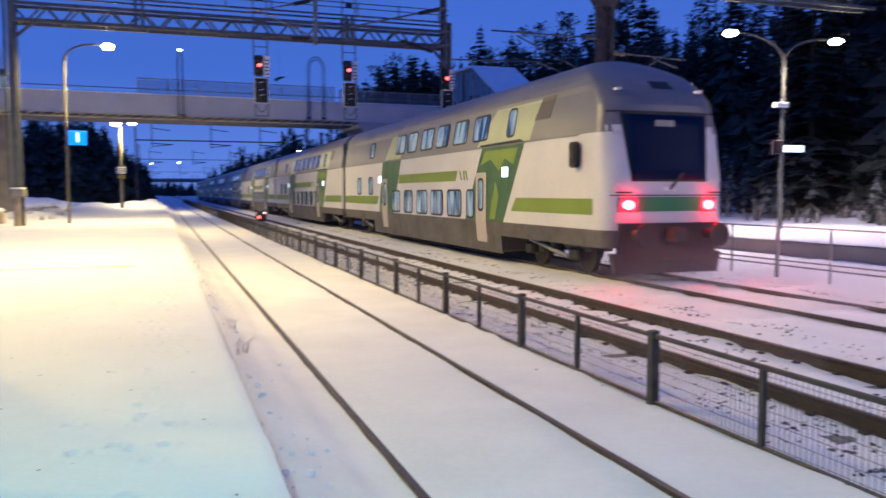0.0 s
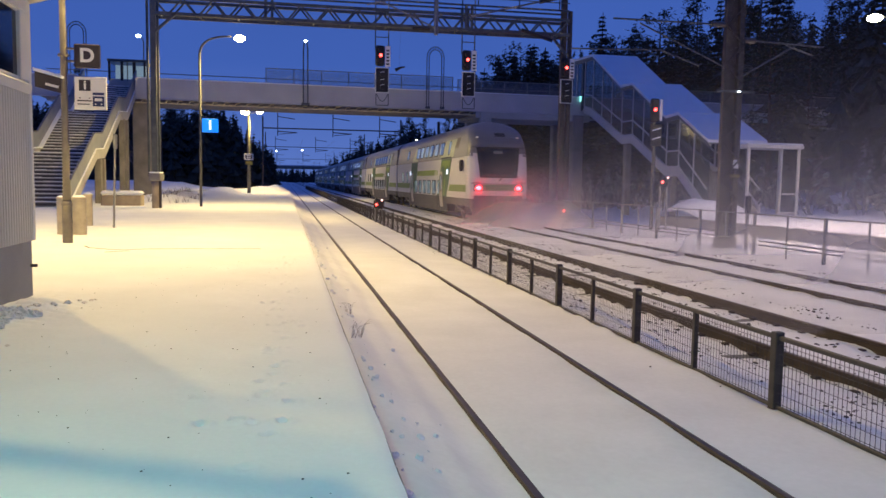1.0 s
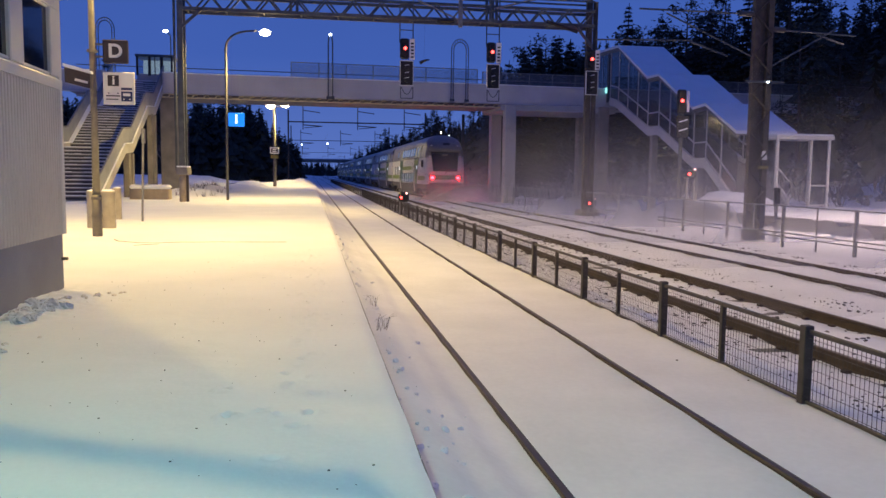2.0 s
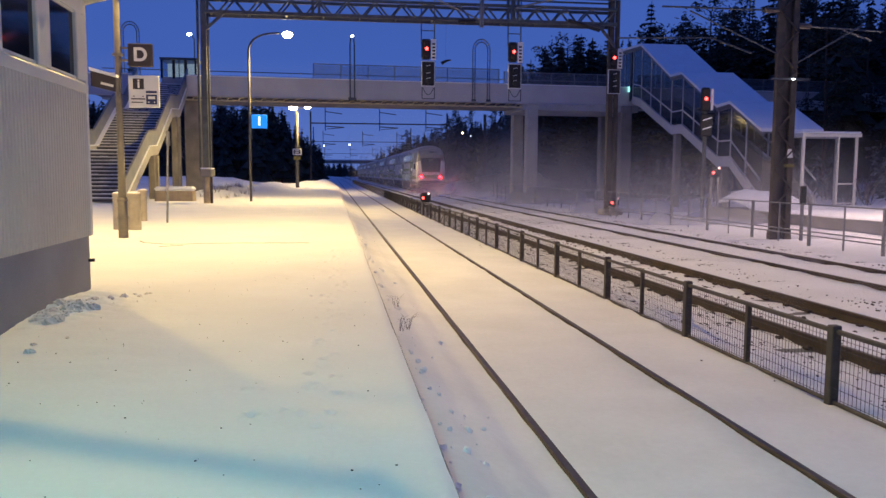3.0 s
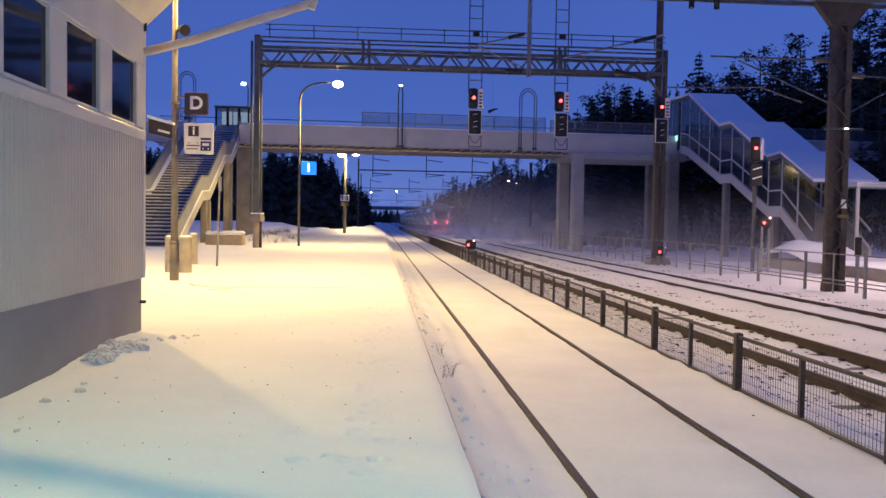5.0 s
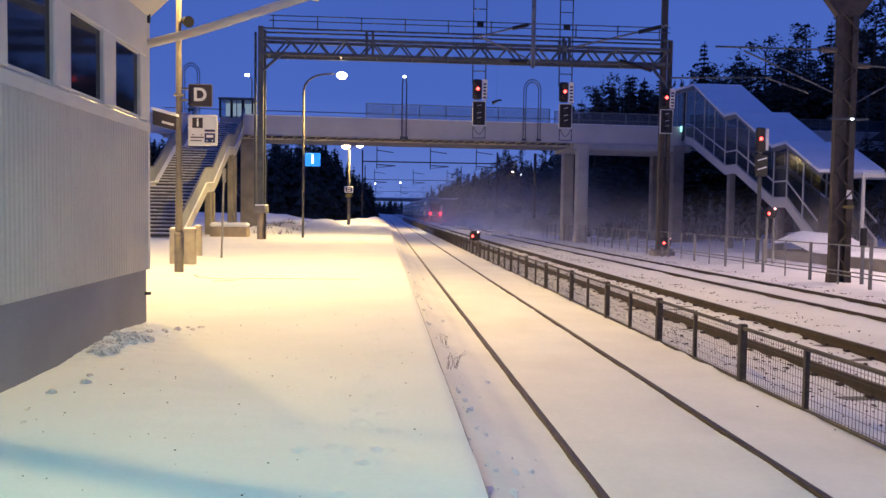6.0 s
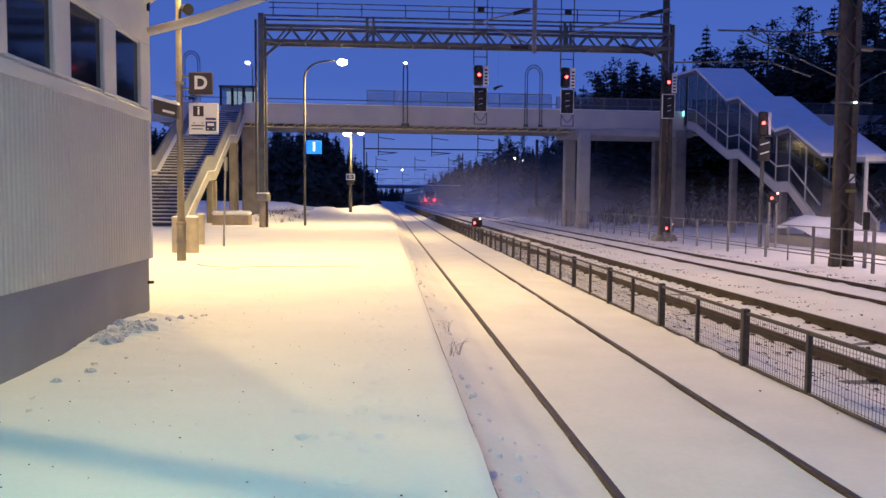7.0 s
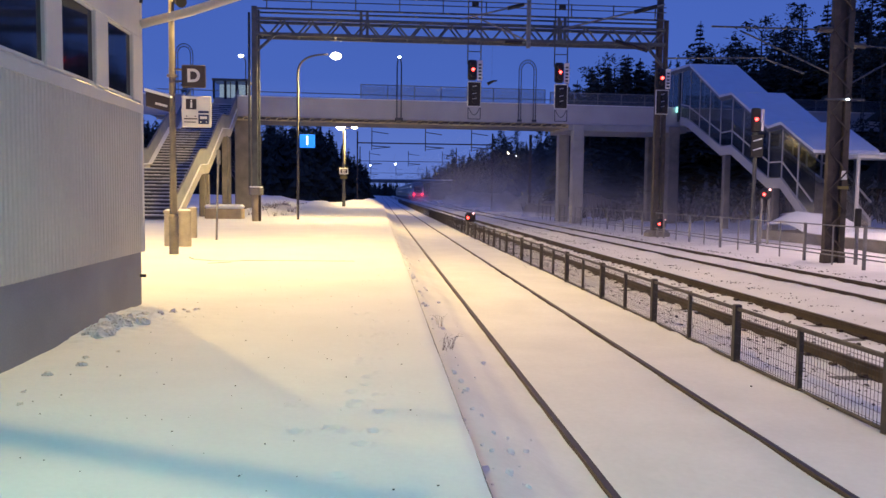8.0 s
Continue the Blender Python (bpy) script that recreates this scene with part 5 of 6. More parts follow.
def train_car(label, cab):
    car = thing("train_car", label, "train car", group="cars of the train")
    part("skirt", shell(0.78 if not cab else 0.74, 1.14, cab), TRAIN_SKIRT, car, "dark lower flank dusted with snow")
    part("lower_body", shell(1.14, 3.32, cab), TRAIN_WHITE, car, "white painted flank")
    part("upper_body", shell(3.32, 5.2, cab), TRAIN_GREY, car, "grey upper flank and roof")
    part("underframe", Geo().box(-1.35, 1.35, 6.2, 20.0, 0.25, 0.80, 0.05), TRAIN_SKIRT, car, "boxed underframe dusted with snow")
    for g in side_plate([(5.9, 0.22), (5.9, 0.80), (20.3, 0.80), (20.3, 0.22)], -0.03, 0.05):
        part("skirt_panel", g, TRAIN_SKIRT, car)
    part("rain_strip", Geo().box(-1.615, 1.615, 1.3, CAR - 0.3, 3.30, 3.335), TRAIN_GREY, car)
    for s in ((3.4, 22.6) if cab else (3.0, 23.0)):
        bogie(s, car)
    f0 = 0.64 if cab else 0.4
    for g in side_plate([(f0, 1.47), (f0, 1.84), (4.75, 1.84), (5.08, 1.47)]):
        part("stripe", g, TRAIN_GREEN, car, "green stripe")
    # the slanting green field round the door
    for g in side_plate([(5.62, 1.14), (4.23, 3.30), (7.17, 3.30), (8.60, 1.14)], 0.008):
        part("green_field", g, TRAIN_DEEP, car, "mottled green field with pale shapes")
    for g in side_plate([(3.90, 3.36), (3.46, 4.36), (6.35, 4.36), (7.6, 3.36)], 0.008):
        part("lime_field", g, TRAIN_LIME, car, "pale green field")
    for g in side_plate([(2.9, 3.84), (2.70, 4.40), (3.42, 4.40), (3.75, 3.84)], 0.010):
        part("brown_field", g, TRAIN_BROWN, car, "brown square panel")
    for g in side_plate([(4.9, 2.75), (4.6, 3.2), (6.9, 3.2), (7.3, 2.8), (6.5, 2.95), (5.9, 2.6), (5.5, 2.95)], 0.012):
        part("pale_shape", g, TRAIN_GREEN, car)
    for g in side_plate([(4.2, 3.33), (4.5, 3.42), (7.4, 3.40), (7.2, 3.34)], 0.014):
        part("dark_shape", g, BLACK, car)
    for g in side_plate([(6.2, 1.2), (5.9, 1.9), (6.15, 2.3), (6.45, 1.7), (6.6, 1.2)], 0.012):
        part("pale_shape", g, TRAIN_GREEN, car)
    for g in side_plate([(9.5, 2.36), (9.3, 2.70), (16.1, 2.70), (16.1, 2.36)], 0.006):
        part("stripe", g, TRAIN_GREEN, car)
    # the operator's mark as plain slanting shapes
    for a, b in ((8.98, 0.0), (8.72, 0.1), (8.45, 0.0)):
        for g in side_plate([(a, 2.38), (a - 0.08, 2.38), (a + 0.06 - b, 2.68), (a + 0.16 - b, 2.68)], 0.010):
            part("mark", g, TRAIN_GREEN, car)
    for g in side_plate([(17.0, 1.14), (15.8, 3.30), (18.6, 3.30), (19.2, 1.14)], 0.008):
        part("green_field", g, TRAIN_DEEP, car, "mottled green field with pale shapes")
    for g in side_plate([(15.9, 3.36), (15.7, 4.30), (17.4, 4.30), (18.2, 3.36)], 0.008):
        part("lime_field", g, TRAIN_LIME, car, "pale green field")
    for g in side_plate([(19.6, 1.47), (19.3, 1.84), (CAR - 0.4, 1.84), (CAR - 0.4, 1.47)]):
        part("stripe", g, TRAIN_GREEN, car)
    for s in (6.85, 17.85):
        for g in side_plate(rounded(s, s + 0.80, 0.50, 2.58, 0.08), 0.022, 0.06):
            part("door", g, TRAIN_DOOR, car, "pale door with a slim window")
        for g in side_plate(rounded(s + 0.18, s + 0.62, 1.42, 2.42, 0.14), 0.027, 0.012):
            part("door_window_surround", g, BLACK, car)
        for g in side_plate(rounded(s + 0.25, s + 0.55, 1.50, 2.35, 0.10), 0.032, 0.012):
            part("door_window", g, CAR_WINDOW if cab else CAR_WINDOW_DIM, car, "slim lit window" if cab else "slim dim window")
    for s in (5.27, 18.9):
        for g in side_plate([(s, 2.42), (s, 2.70), (s + 0.42, 2.70), (s + 0.42, 2.42)], 0.016):
            part("display", g, WHITE_LIT, car, "small lit display")
    for s, e, z0, z1 in [(6.85, 8.0, 3.58, 4.26), (8.6, 9.78, 3.58, 4.26), (10.35, 11.5, 3.58, 4.26), (12.0, 13.3, 3.58, 4.26), (13.9, 15.0, 3.58, 4.26), (15.45, 16.6, 3.58, 4.26), (4.95, 5.42, 3.56, 4.26),
                         (7.88, 8.44, 1.24, 2.03), (9.0, 10.25, 1.24, 2.03), (10.78, 12.0, 1.24, 2.03), (12.5, 13.7, 1.24, 2.03), (14.3, 15.35, 1.24, 2.03), (16.0, 17.05, 1.24, 2.03),
                         (20.4, 21.1, 1.95, 2.65), (22.6, 23.3, 1.95, 2.65), (20.2, 21.0, 3.6, 4.2)]:
        for g in side_plate(rounded(s - 0.06, e + 0.06, z0 - 0.06, z1 + 0.06, 0.16), 0.010):
            part("window", g, BLACK, car, "rounded window in a black surround")
        for g in side_plate(rounded(s, e, z0, z1, 0.12), 0.015):
            part("pane", g, CAR_WINDOW if cab else CAR_WINDOW_DIM, car, "lit window pane" if cab else "dim window pane")
    part("gangway", Geo().box(-0.9, 0.9, CAR - 0.32, CAR + 0.3, 0.9, 3.2, 0.05), BLACK, car)
    if cab:
        part("roof_seam", front_patch(-1.42, 1.42, 3.765, 3.80, 0.007, 0, 18, 1), BLACK, car)
        part("pillar_paint", front_patch(-1.46, 1.46, 3.31, 3.48, 0.004, 0, 18, 2), TRAIN_WHITE, car, "white corner paint", True)
        part("windscreen", front_patch(-1.10, 1.10, 2.27, 3.72, 0.012, 0.14), TRAIN_GLASS, car, "dark navy windscreen", True)
        part("windscreen_edge", front_patch(-1.15, 1.15, 2.22, 3.77, 0.006, 0.14), BLACK, car)
        part("front_stripe", front_patch(-0.82, 0.82, 1.56, 1.88, 0.010), TRAIN_TEAL, car, "green front panel")
        part("panel_joint", front_patch(-1.45, 1.45, 1.90, 1.93, 0.008, 0, 14, 1), TRAIN_SKIRT, car)
        part("destination_panel", front_patch(-0.28, 0.22, 3.46, 3.60, 0.02, 0, 4, 1), TRAIN_GREY, car)
        part("valance", front_patch(-1.3, 1.3, 0.45, 1.30, 0.10, 0, 12, 4), BLACK, car, "dark valance caked with snow")
        for x in (-1.05, 1.05):
            part("tail_lamp", Geo().ball((x, front_s(x, 1.7) + 0.02, 1.70), 0.14, 14, 8, 0.75), RED_TAIL, car, "bright red tail lamp", True)
            part("lamp_surround", front_patch(x - 0.26, x + 0.26, 1.54, 1.87, 0.012, 0, 6, 2), TRAIN_GREY, car)
            part("buffer", Geo().tube([(x * 0.9, -0.05, 1.05), (x * 0.9, -0.50, 1.05)], 0.11, 12), BLACK, car)
            part("buffer_plate", Geo().tube([(x * 0.9, -0.50, 1.05), (x * 0.9, -0.55, 1.05)], 0.26, 14), BLACK, car)
            part("handrail", Geo().bar((x * 1.3, front_s(x * 1.3, 2.0) - 0.06, 1.98), (x * 0.95, front_s(x * 0.95, 2.0) - 0.06, 1.98), 0.03), BLACK, car)
            part("marker_lamp", Geo().box(x * 1.02 - 0.05, x * 1.02 + 0.05, nose(4.3) - 0.1, nose(4.3) + 0.25, 4.27, 4.33), SIGN_WHITE, car)
        part("coupler", Geo().box(-0.18, 0.18, -0.45, 0.3, 0.85, 1.2, 0.06), BLACK, car)
        part("plough", Geo().prism([(-1.35, 0.16), (1.35, 0.16), (1.45, 0.62), (-1.45, 0.62)], "y", 0.05, 0.2), BLACK, car)
        part("wiper", Geo().bar((-0.02, -0.03, 2.05), (0.35, 0.03, 2.42), 0.05), BLACK, car)
        part("emblem", front_patch(-0.16, 0.10, 2.02, 2.10, 0.02, 0, 2, 1), SIGN_WHITE, car)
        part("air_vent", front_patch(-0.1, 0.45, 4.35, 4.55, 0.015, 0, 4, 1), BLACK, car)
        for s in (-1, 1):
            part("mirror", Geo().box(s * 1.63, s * 1.80, 1.15, 1.45, 2.55, 3.15, 0.05), BLACK, car, "black side mirror")
    else:
        part("end_wall", Geo().box(-1.5, 1.5, 0.28, 0.34, 1.0, 4.6), TRAIN_GREY, car)
    return car


cab_car = train_car("green and white double-deck cab car with red tail lamps lit", True)
mid_car = train_car("green and white double-deck train car ahead of the cab car", False)
mid_cars = [mid_car] + [copy_thing(mid_car, pose(0, 0, 0)) for _ in range(6)]


# ---- trees ----
def spruce(seed, height, spread, bare=0.04):
    r = random.Random(seed)
    trunk = Geo().tube([(0, 0, -0.5), (0.1, 0, height * 0.5), (0, 0.05, height)], 0.22, 7, 0.03)
    g = Geo()
    whorls = int(height * 2.4)
    for i in range(whorls):
        t = i / whorls
        z = height * (bare + (1 - bare) * t)
        reach = spread * (1 - t) ** 0.8 * r.uniform(0.65, 1.15) + 0.15
        for k in range(10):
            a = r.uniform(0, 6.283)
            L = reach * r.uniform(0.55, 1.1)
            droop = -0.28 * L + r.uniform(-0.1, 0.2)
            d = Vector((math.cos(a), math.sin(a), 0))
            side = Vector((-d.y, d.x, 0))
            for m in range(3):
                f0, f1 = 0.15 + m * 0.28, 0.45 + m * 0.28
                p, q = d * L * f0 + Vector((0, 0, z + droop * f0)), d * L * f1 + Vector((0, 0, z + droop * f1 - 0.05))
                w = 0.36 * (1.1 - f0) * (1 + reach * 0.3) * r.uniform(0.7, 1.3)
                dz = Vector((0, 0, r.uniform(-0.25, 0.1)))
                b = len(g.v)
                g.v += [tuple(p), tuple((p + q) / 2 + side * w + dz), tuple(q), tuple((p + q) / 2 - side * w + dz)]
                g.f += [(b, b + 1, b + 2), (b, b + 2, b + 3)]
    return trunk, g


def pine(seed, height):
    r = random.Random(seed)
    lean = r.uniform(-0.5, 0.5)
    trunk = Geo().tube([(0, 0, -0.5), (lean * 0.4, 0, height * 0.5), (lean, 0, height * 0.97)], 0.24, 7, 0.05)
    g = Geo()
    for i in range(26):
        t = 0.38 + 0.62 * (i / 25)
        a = r.uniform(0, 6.283)
        L = (0.5 + 2.3 * math.sin(math.pi * min(1, (t - 0.25) * 1.15))) * r.uniform(0.5, 1.1)
        base = Vector((lean * t, 0, height * t))
        tip = base + Vector((math.cos(a) * L, math.sin(a) * L, r.uniform(-0.1, 0.7)))
        trunk.tube([base, (base + tip) / 2 + Vector((0, 0, 0.1)), tip], 0.05, 4, 0.02)
        for k in range(60):
            c = base.lerp(tip, r.uniform(0.4, 1.1)) + Vector((r.gauss(0, 0.38), r.gauss(0, 0.38), r.gauss(0.1, 0.26)))
            b = len(g.v)
            s = r.uniform(0.16, 0.34)
            g.v += [tuple(c + Vector((r.uniform(-1, 1), r.uniform(-1, 1), r.uniform(-0.6, 0.9))) * s) for _ in range(3)]
            g.f.append((b, b + 1, b + 2))
    return trunk, g


def bare_tree(seed, height):
    r = random.Random(seed)
    g = Geo()

    def grow(p, d, L, rad, depth):
        q = p + d * L
        g.tube([p, (p + q) / 2 + Vector((r.uniform(-1, 1), r.uniform(-1, 1), 0)) * L * 0.05, q], rad, 4 if depth else 6, rad * 0.6)
        if depth >= 4:
            return
        for _ in range(3 if depth < 2 else 4):
            e = (d + Vector((r.uniform(-1, 1), r.uniform(-1, 1), r.uniform(-0.2, 0.6))) * 0.75).normalized()
            grow(p.lerp(q, r.uniform(0.5, 1.0)), e, L * r.uniform(0.5, 0.75), rad * 0.55, depth + 1)

    grow(Vector((0, 0, -0.3)), Vector((0, 0, 1)), height * 0.38, 0.13, 0)
    return g


def make_tree(kind, seed, height, label, category):
    t = thing(kind, label, category, group="trees")
    if kind == "spruce_tree":
        trunk, crown = spruce(seed, height, height * 0.27)
    else:
        trunk, crown = pine(seed, height)
    part("trunk", trunk, BARK, t)
    part("crown", crown, NEEDLES, t, "dark needled crown")
    return t


protos = [make_tree("spruce_tree", 3, 15, "dark spruce tree on the snowy slope", "tree"), make_tree("pine_tree", 5, 16, "tall dark pine with an open crown", "tree"),
          make_tree("spruce_tree", 8, 12, "dark spruce tree on the snowy slope", "tree"), make_tree("pine_tree", 9, 18, "tall dark pine with an open crown", "tree"),
          make_tree("spruce_tree", 11, 18, "dark spruce tree on the snowy slope", "tree"), make_tree("pine_tree", 14, 14, "tall dark pine with an open crown", "tree")]
rt = random.Random(21)
places = []
for i in range(74):
    y = 66 + 66 * rt.random() ** 1.0
    x = 31 + 50 * rt.random() + max(0, y - 70) * 0.08
    places.append((x, y))
for i in range(26):
    places.append((34 + 45 * rt.random(), 40 + 26 * rt.random()))
for i in range(16):
    places.append((33 + 18 * rt.random(), 14 + 26 * rt.random()))
for i in range(70):
    y = 130 + 330 * rt.random()
    places.append((25 + 25 * rt.random() + (y - 130) * 0.01, y))
for i in range(64):
    y = 124 + 290 * rt.random() ** 1.3
    places.append((-13.5 - 24 * rt.random() - max(0, 110 - y) * 0.05, y))
places[0:0] = [(38.5, 92), (41, 66), (47, 74), (53, 70), (58, 62), (60, 58)]
for k, (x, y) in enumerate(places):
    src = protos[k % 6]
    m = pose(x, y, bed(x, y) - 0.2, 0, 0, rt.uniform(0, 360)) @ Matrix.Scale(rt.uniform(0.7, 1.12) * (0.85 if x < 0 else 1.0), 4)
    if k < 6:
        src.matrix_basis = m
    else:
        t = copy_thing(src, m)
        t.matrix_basis = m

# the tall trees standing over the covered stair, each with the height of its top
for x, y, k, high in ((31.8, 78, 4, 18.9), (37.1, 76, 1, 18.0), (37.7, 72, 0, 17.7), (38.0, 70, 3, 18.2), (39.2, 68, 4, 18.7), (39.9, 66, 3, 18.9), (40.6, 64, 1, 18.6), (41.0, 62, 0, 19.0), (40.7, 80, 2, 18.5), (34.9, 74, 2, 16.0),
                      (21.2, 85, 2, 13.8), (22.3, 83, 0, 14.9), (23.2, 86, 4, 15.4), (24.2, 84, 2, 15.2), (25.0, 86, 4, 16.1), (25.9, 83, 0, 15.8), (26.8, 85, 4, 16.7), (27.7, 84, 2, 16.1), (28.5, 86, 0, 16.5), (29.4, 84, 4, 16.2), (30.5, 84, 0, 15.8), (26.3, 88, 1, 16.2), (24.0, 88, 3, 15.2),
                      (33.5, 82, 1, 16.2), (36.0, 84, 3, 17.2), (35.8, 78, 5, 16.6)):
    ground = bed(x, y) - 0.2
    m = pose(x, y, ground, 0, 0, rt.uniform(0, 360)) @ Matrix.Scale((high - ground) / (15, 16, 12, 18, 18, 14)[k], 4)
    t = copy_thing(protos[k], m)
    t.matrix_basis = m

# the dense woods behind, and low firs under them
def low_fir(g, r, x, y, z, h):
    for i in range(int(10 + h * 5.5)):
        t = r.random()
        a, L = r.uniform(0, 6.283), (1 - t) ** 0.8 * h * 0.26 * r.uniform(0.6, 1.2) + 0.1
        p = Vector((x, y, z + h * (0.02 + 0.98 * t)))
        q = p + Vector((math.cos(a) * L, math.sin(a) * L, -0.35 * L))
        w = Vector((-math.sin(a), math.cos(a), 0)) * (0.12 + 0.3 * L)
        c = (p + q) / 2
        b = len(g.v)
        g.v += [tuple(p + Vector((0, 0, 0.15 * h * (1 - t)))), tuple(c + w - Vector((0, 0, 0.2 * L))), tuple(q), tuple(c - w - Vector((0, 0, 0.2 * L)))]
        g.f += [(b, b + 1, b + 2), (b, b + 2, b + 3)]


woods = Geo()
rw = random.Random(77)
for i in range(520):
    x, y = rw.uniform(36, 110), rw.uniform(50, 170)
    low_fir(woods, rw, x, y, bed(x, y) - 0.3, rw.uniform(8, 17) * (0.85 if y < 75 else 1))
for i in range(260):
    x, y = rw.uniform(36, 80), rw.uniform(-10, 50)
    low_fir(woods, rw, x, y, bed(x, y) - 0.3, rw.uniform(8, 15))
for i in range(420):
    y = rw.uniform(150, 560)
    x = rw.uniform(24, 60)
    low_fir(woods, rw, x, y, bed(x, y) - 0.3, rw.uniform(9, 16))
for i in range(420):
    y = rw.uniform(126, 520)
    x = -rw.uniform(15 if y < 200 else 12, 60)
    low_fir(woods, rw, x, y, bed(x, y) - 0.3, rw.uniform(6, 11))
young = Geo()
for i in range(700):
    x, y = rw.uniform(26, 50), rw.uniform(62, 150)
    low_fir(young, rw, x, y, bed(x, y) - 0.2, rw.uniform(1.2, 4.5))
for i in range(260):
    x, y = rw.uniform(32, 44), rw.uniform(8, 60)
    low_fir(young, rw, x, y, bed(x, y) - 0.2, rw.uniform(1.5, 4))
solo("young_firs", young, NEEDLES_SNOWY, "low young firs dusted with snow on the bank", "young firs", kind="stuff")
for i in range(260):
    y = rw.uniform(84, 150)
    x = y * rw.uniform(0.23, 0.42)
    low_fir(woods, rw, x, y, bed(x, y) - 0.3, y * rw.uniform(0.10, 0.165))
for i in range(420):
    y = rw.uniform(124, 210)
    x = -y * rw.uniform(0.055, 0.25) - 4
    low_fir(woods, rw, x, y, bed(x, y) - 0.3, rw.uniform(6.5, 10.5) * (1.0 if y < 130 else 0.9))
for i in range(330):
    y, u = rw.uniform(124, 150), rw.uniform(-0.33, -0.012)
    x, g0 = u * y, bed(u * y, y) - 0.3
    low_fir(woods, rw, x, y, g0, (1.43 + y * float(np.interp(u, (-0.065, -0.051, -0.023, 0.0), (0.090, 0.068, 0.047, 0.03)))) * rw.uniform(0.75, 1.0) - g0)
for i in range(420):
    x, y = rw.uniform(-120, 140), rw.uniform(560, 700)
    low_fir(woods, rw, x, y, -0.5, rw.uniform(7, 13))
solo("woods", woods, NEEDLES, "dense dark woods along the railway", "woods", kind="stuff")

# frosted bushes on the bank behind the far tracks
bank = Geo()
rb = random.Random(4)
for i in range(900):
    x, y = rb.uniform(17, 46), rb.uniform(58, 110)
    if rb.random() < 0.25:
        x, y = rb.uniform(29, 50), rb.uniform(12, 58)
    z = bed(x, y)
    h = rb.uniform(0.5, 2.2)
    for k in range(12):
        a, e = rb.uniform(0, 6.283), rb.uniform(0.15, 0.7)
        p = Vector((x + rb.gauss(0, 0.2), y + rb.gauss(0, 0.2), z - 0.1))
        q = p + Vector((math.cos(a) * e, math.sin(a) * e, rb.uniform(0.5, 1))) * h
        s = Vector((-math.sin(a), math.cos(a), 0)) * rb.uniform(0.02, 0.12)
        b = len(bank.v)
        bank.v += [tuple(p), tuple((p + q) / 2 + s), tuple(q), tuple((p + q) / 2 - s)]
        bank.f.append((b, b + 1, b + 2, b + 3))
for i in range(26):
    x, y = rb.uniform(-8.6, -5.7), rb.uniform(47, 62)
    for k in range(9):
        a, h = rb.uniform(0, 6.283), rb.uniform(0.25, 0.65)
        p = Vector((x + rb.gauss(0, 0.15), y + rb.gauss(0, 0.15), top(x, y) - 0.05))
        q = p + Vector((math.cos(a) * 0.45, math.sin(a) * 0.45, 0.9)) * h
        b = len(bank.v)
        w = Vector((0.012, 0, 0))
        bank.v += [tuple(p - w), tuple(p + w), tuple(q)]
        bank.f.append((b, b + 1, b + 2))
solo("bushes", bank, TWIG, "frosted leafless bushes on the snowy bank", "bushes", kind="stuff")
for k, (x, y, h) in enumerate(((44, 80, 13), (52, 76, 14), (-16, 96, 8))):
    solo("bare_tree", bare_tree(30 + k, h), TWIG, "leafless tree with frosted twigs", "tree", pose(x, y, bed(x, y)), "trees")

# far road bridge, platform shed and far lamps
far = thing("road_bridge", "low far road bridge with snow along its parapet", "bridge", pose(0, 262, 0))
part("deck", Geo().box(-40, 60, 0, 8, 4.9, 5.8, 0.05), CONCRETE_DARK, far)
part("snow", Geo().box(-40, 60, -0.05, 0.6, 5.8, 6.1, 0.05), SNOW_CLEAN, far)
for x in (-6, 17):
    part("abutment", Geo().box(x - (14 if x < 0 else 0), x + (0 if x < 0 else 14), 0.2, 7.5, -1, 4.9), CONCRETE_DARK, far)
solo("snow_bank", sheet(steps((-40, -9, 1.2)), steps((86, 120, 1.5)), lambda x, y: 0.1 + 0.85 * math.exp(-((y - 102) / 8) ** 2) * min(1, (-9 - x) / 4 + 0.05) + 0.25 * wob(x, y, 2.2)), SNOW,
     "long snow bank behind the platform's end", "snow", kind="structure", smooth=True)
for k, (x, y, z, r) in enumerate(((-16.2, 100, 3.3, 0.16), (-15.4, 101, 2.7, 0.13), (-12.5, 130, 3.2, 0.14), (-12, 132, 2.6, 0.14), (5.2, 250, 10.5, 0.5), (-2.8, 260, 10.4, 0.45), (22, 135, 8.5, 0.22), (26, 150, 8.8, 0.14),
                                  (28.5, 170, 9.4, 0.18), (36.0, 60.6, 7.9, 0.13), (44.0, 75, 10.9, 0.16), (52.0, 72, 9.6, 0.2), (-9.0, 170, 10, 0.25), (26.0, 52, 3.4, 0.07), (25.6, 47, 3.3, 0.07), (25.8, 44, 3.2, 0.06))):
    f = thing("far_lamp", "distant street lamp, a small bright point", "lamp post", pose(x, y, z), "far lamps")
    part("lamp_head", Geo().ball((0, 0, 0), r * 0.5, 8, 6), LAMP_COOL if k % 3 else LAMP_WARM, f, "", True)
    part("post", Geo().tube([(0.0, r * 0.8, -0.1), (0.1, r * 1.4, 0.15), (0.25, r * 1.4, -z - 0.5 + bed(x, y) - 0.3)], 0.05, 6), MAST, f)
for x, y in ((-18, 46), (-16, 110), (17.6, 92)):
    w = thing("line_mast", "plain dark mast beside the line", "mast", pose(x, y, bed(x, y)), "masts")
    part("post", Geo().box(-0.14, 0.14, -0.14, 0.14, -0.4, 9), MAST, w)

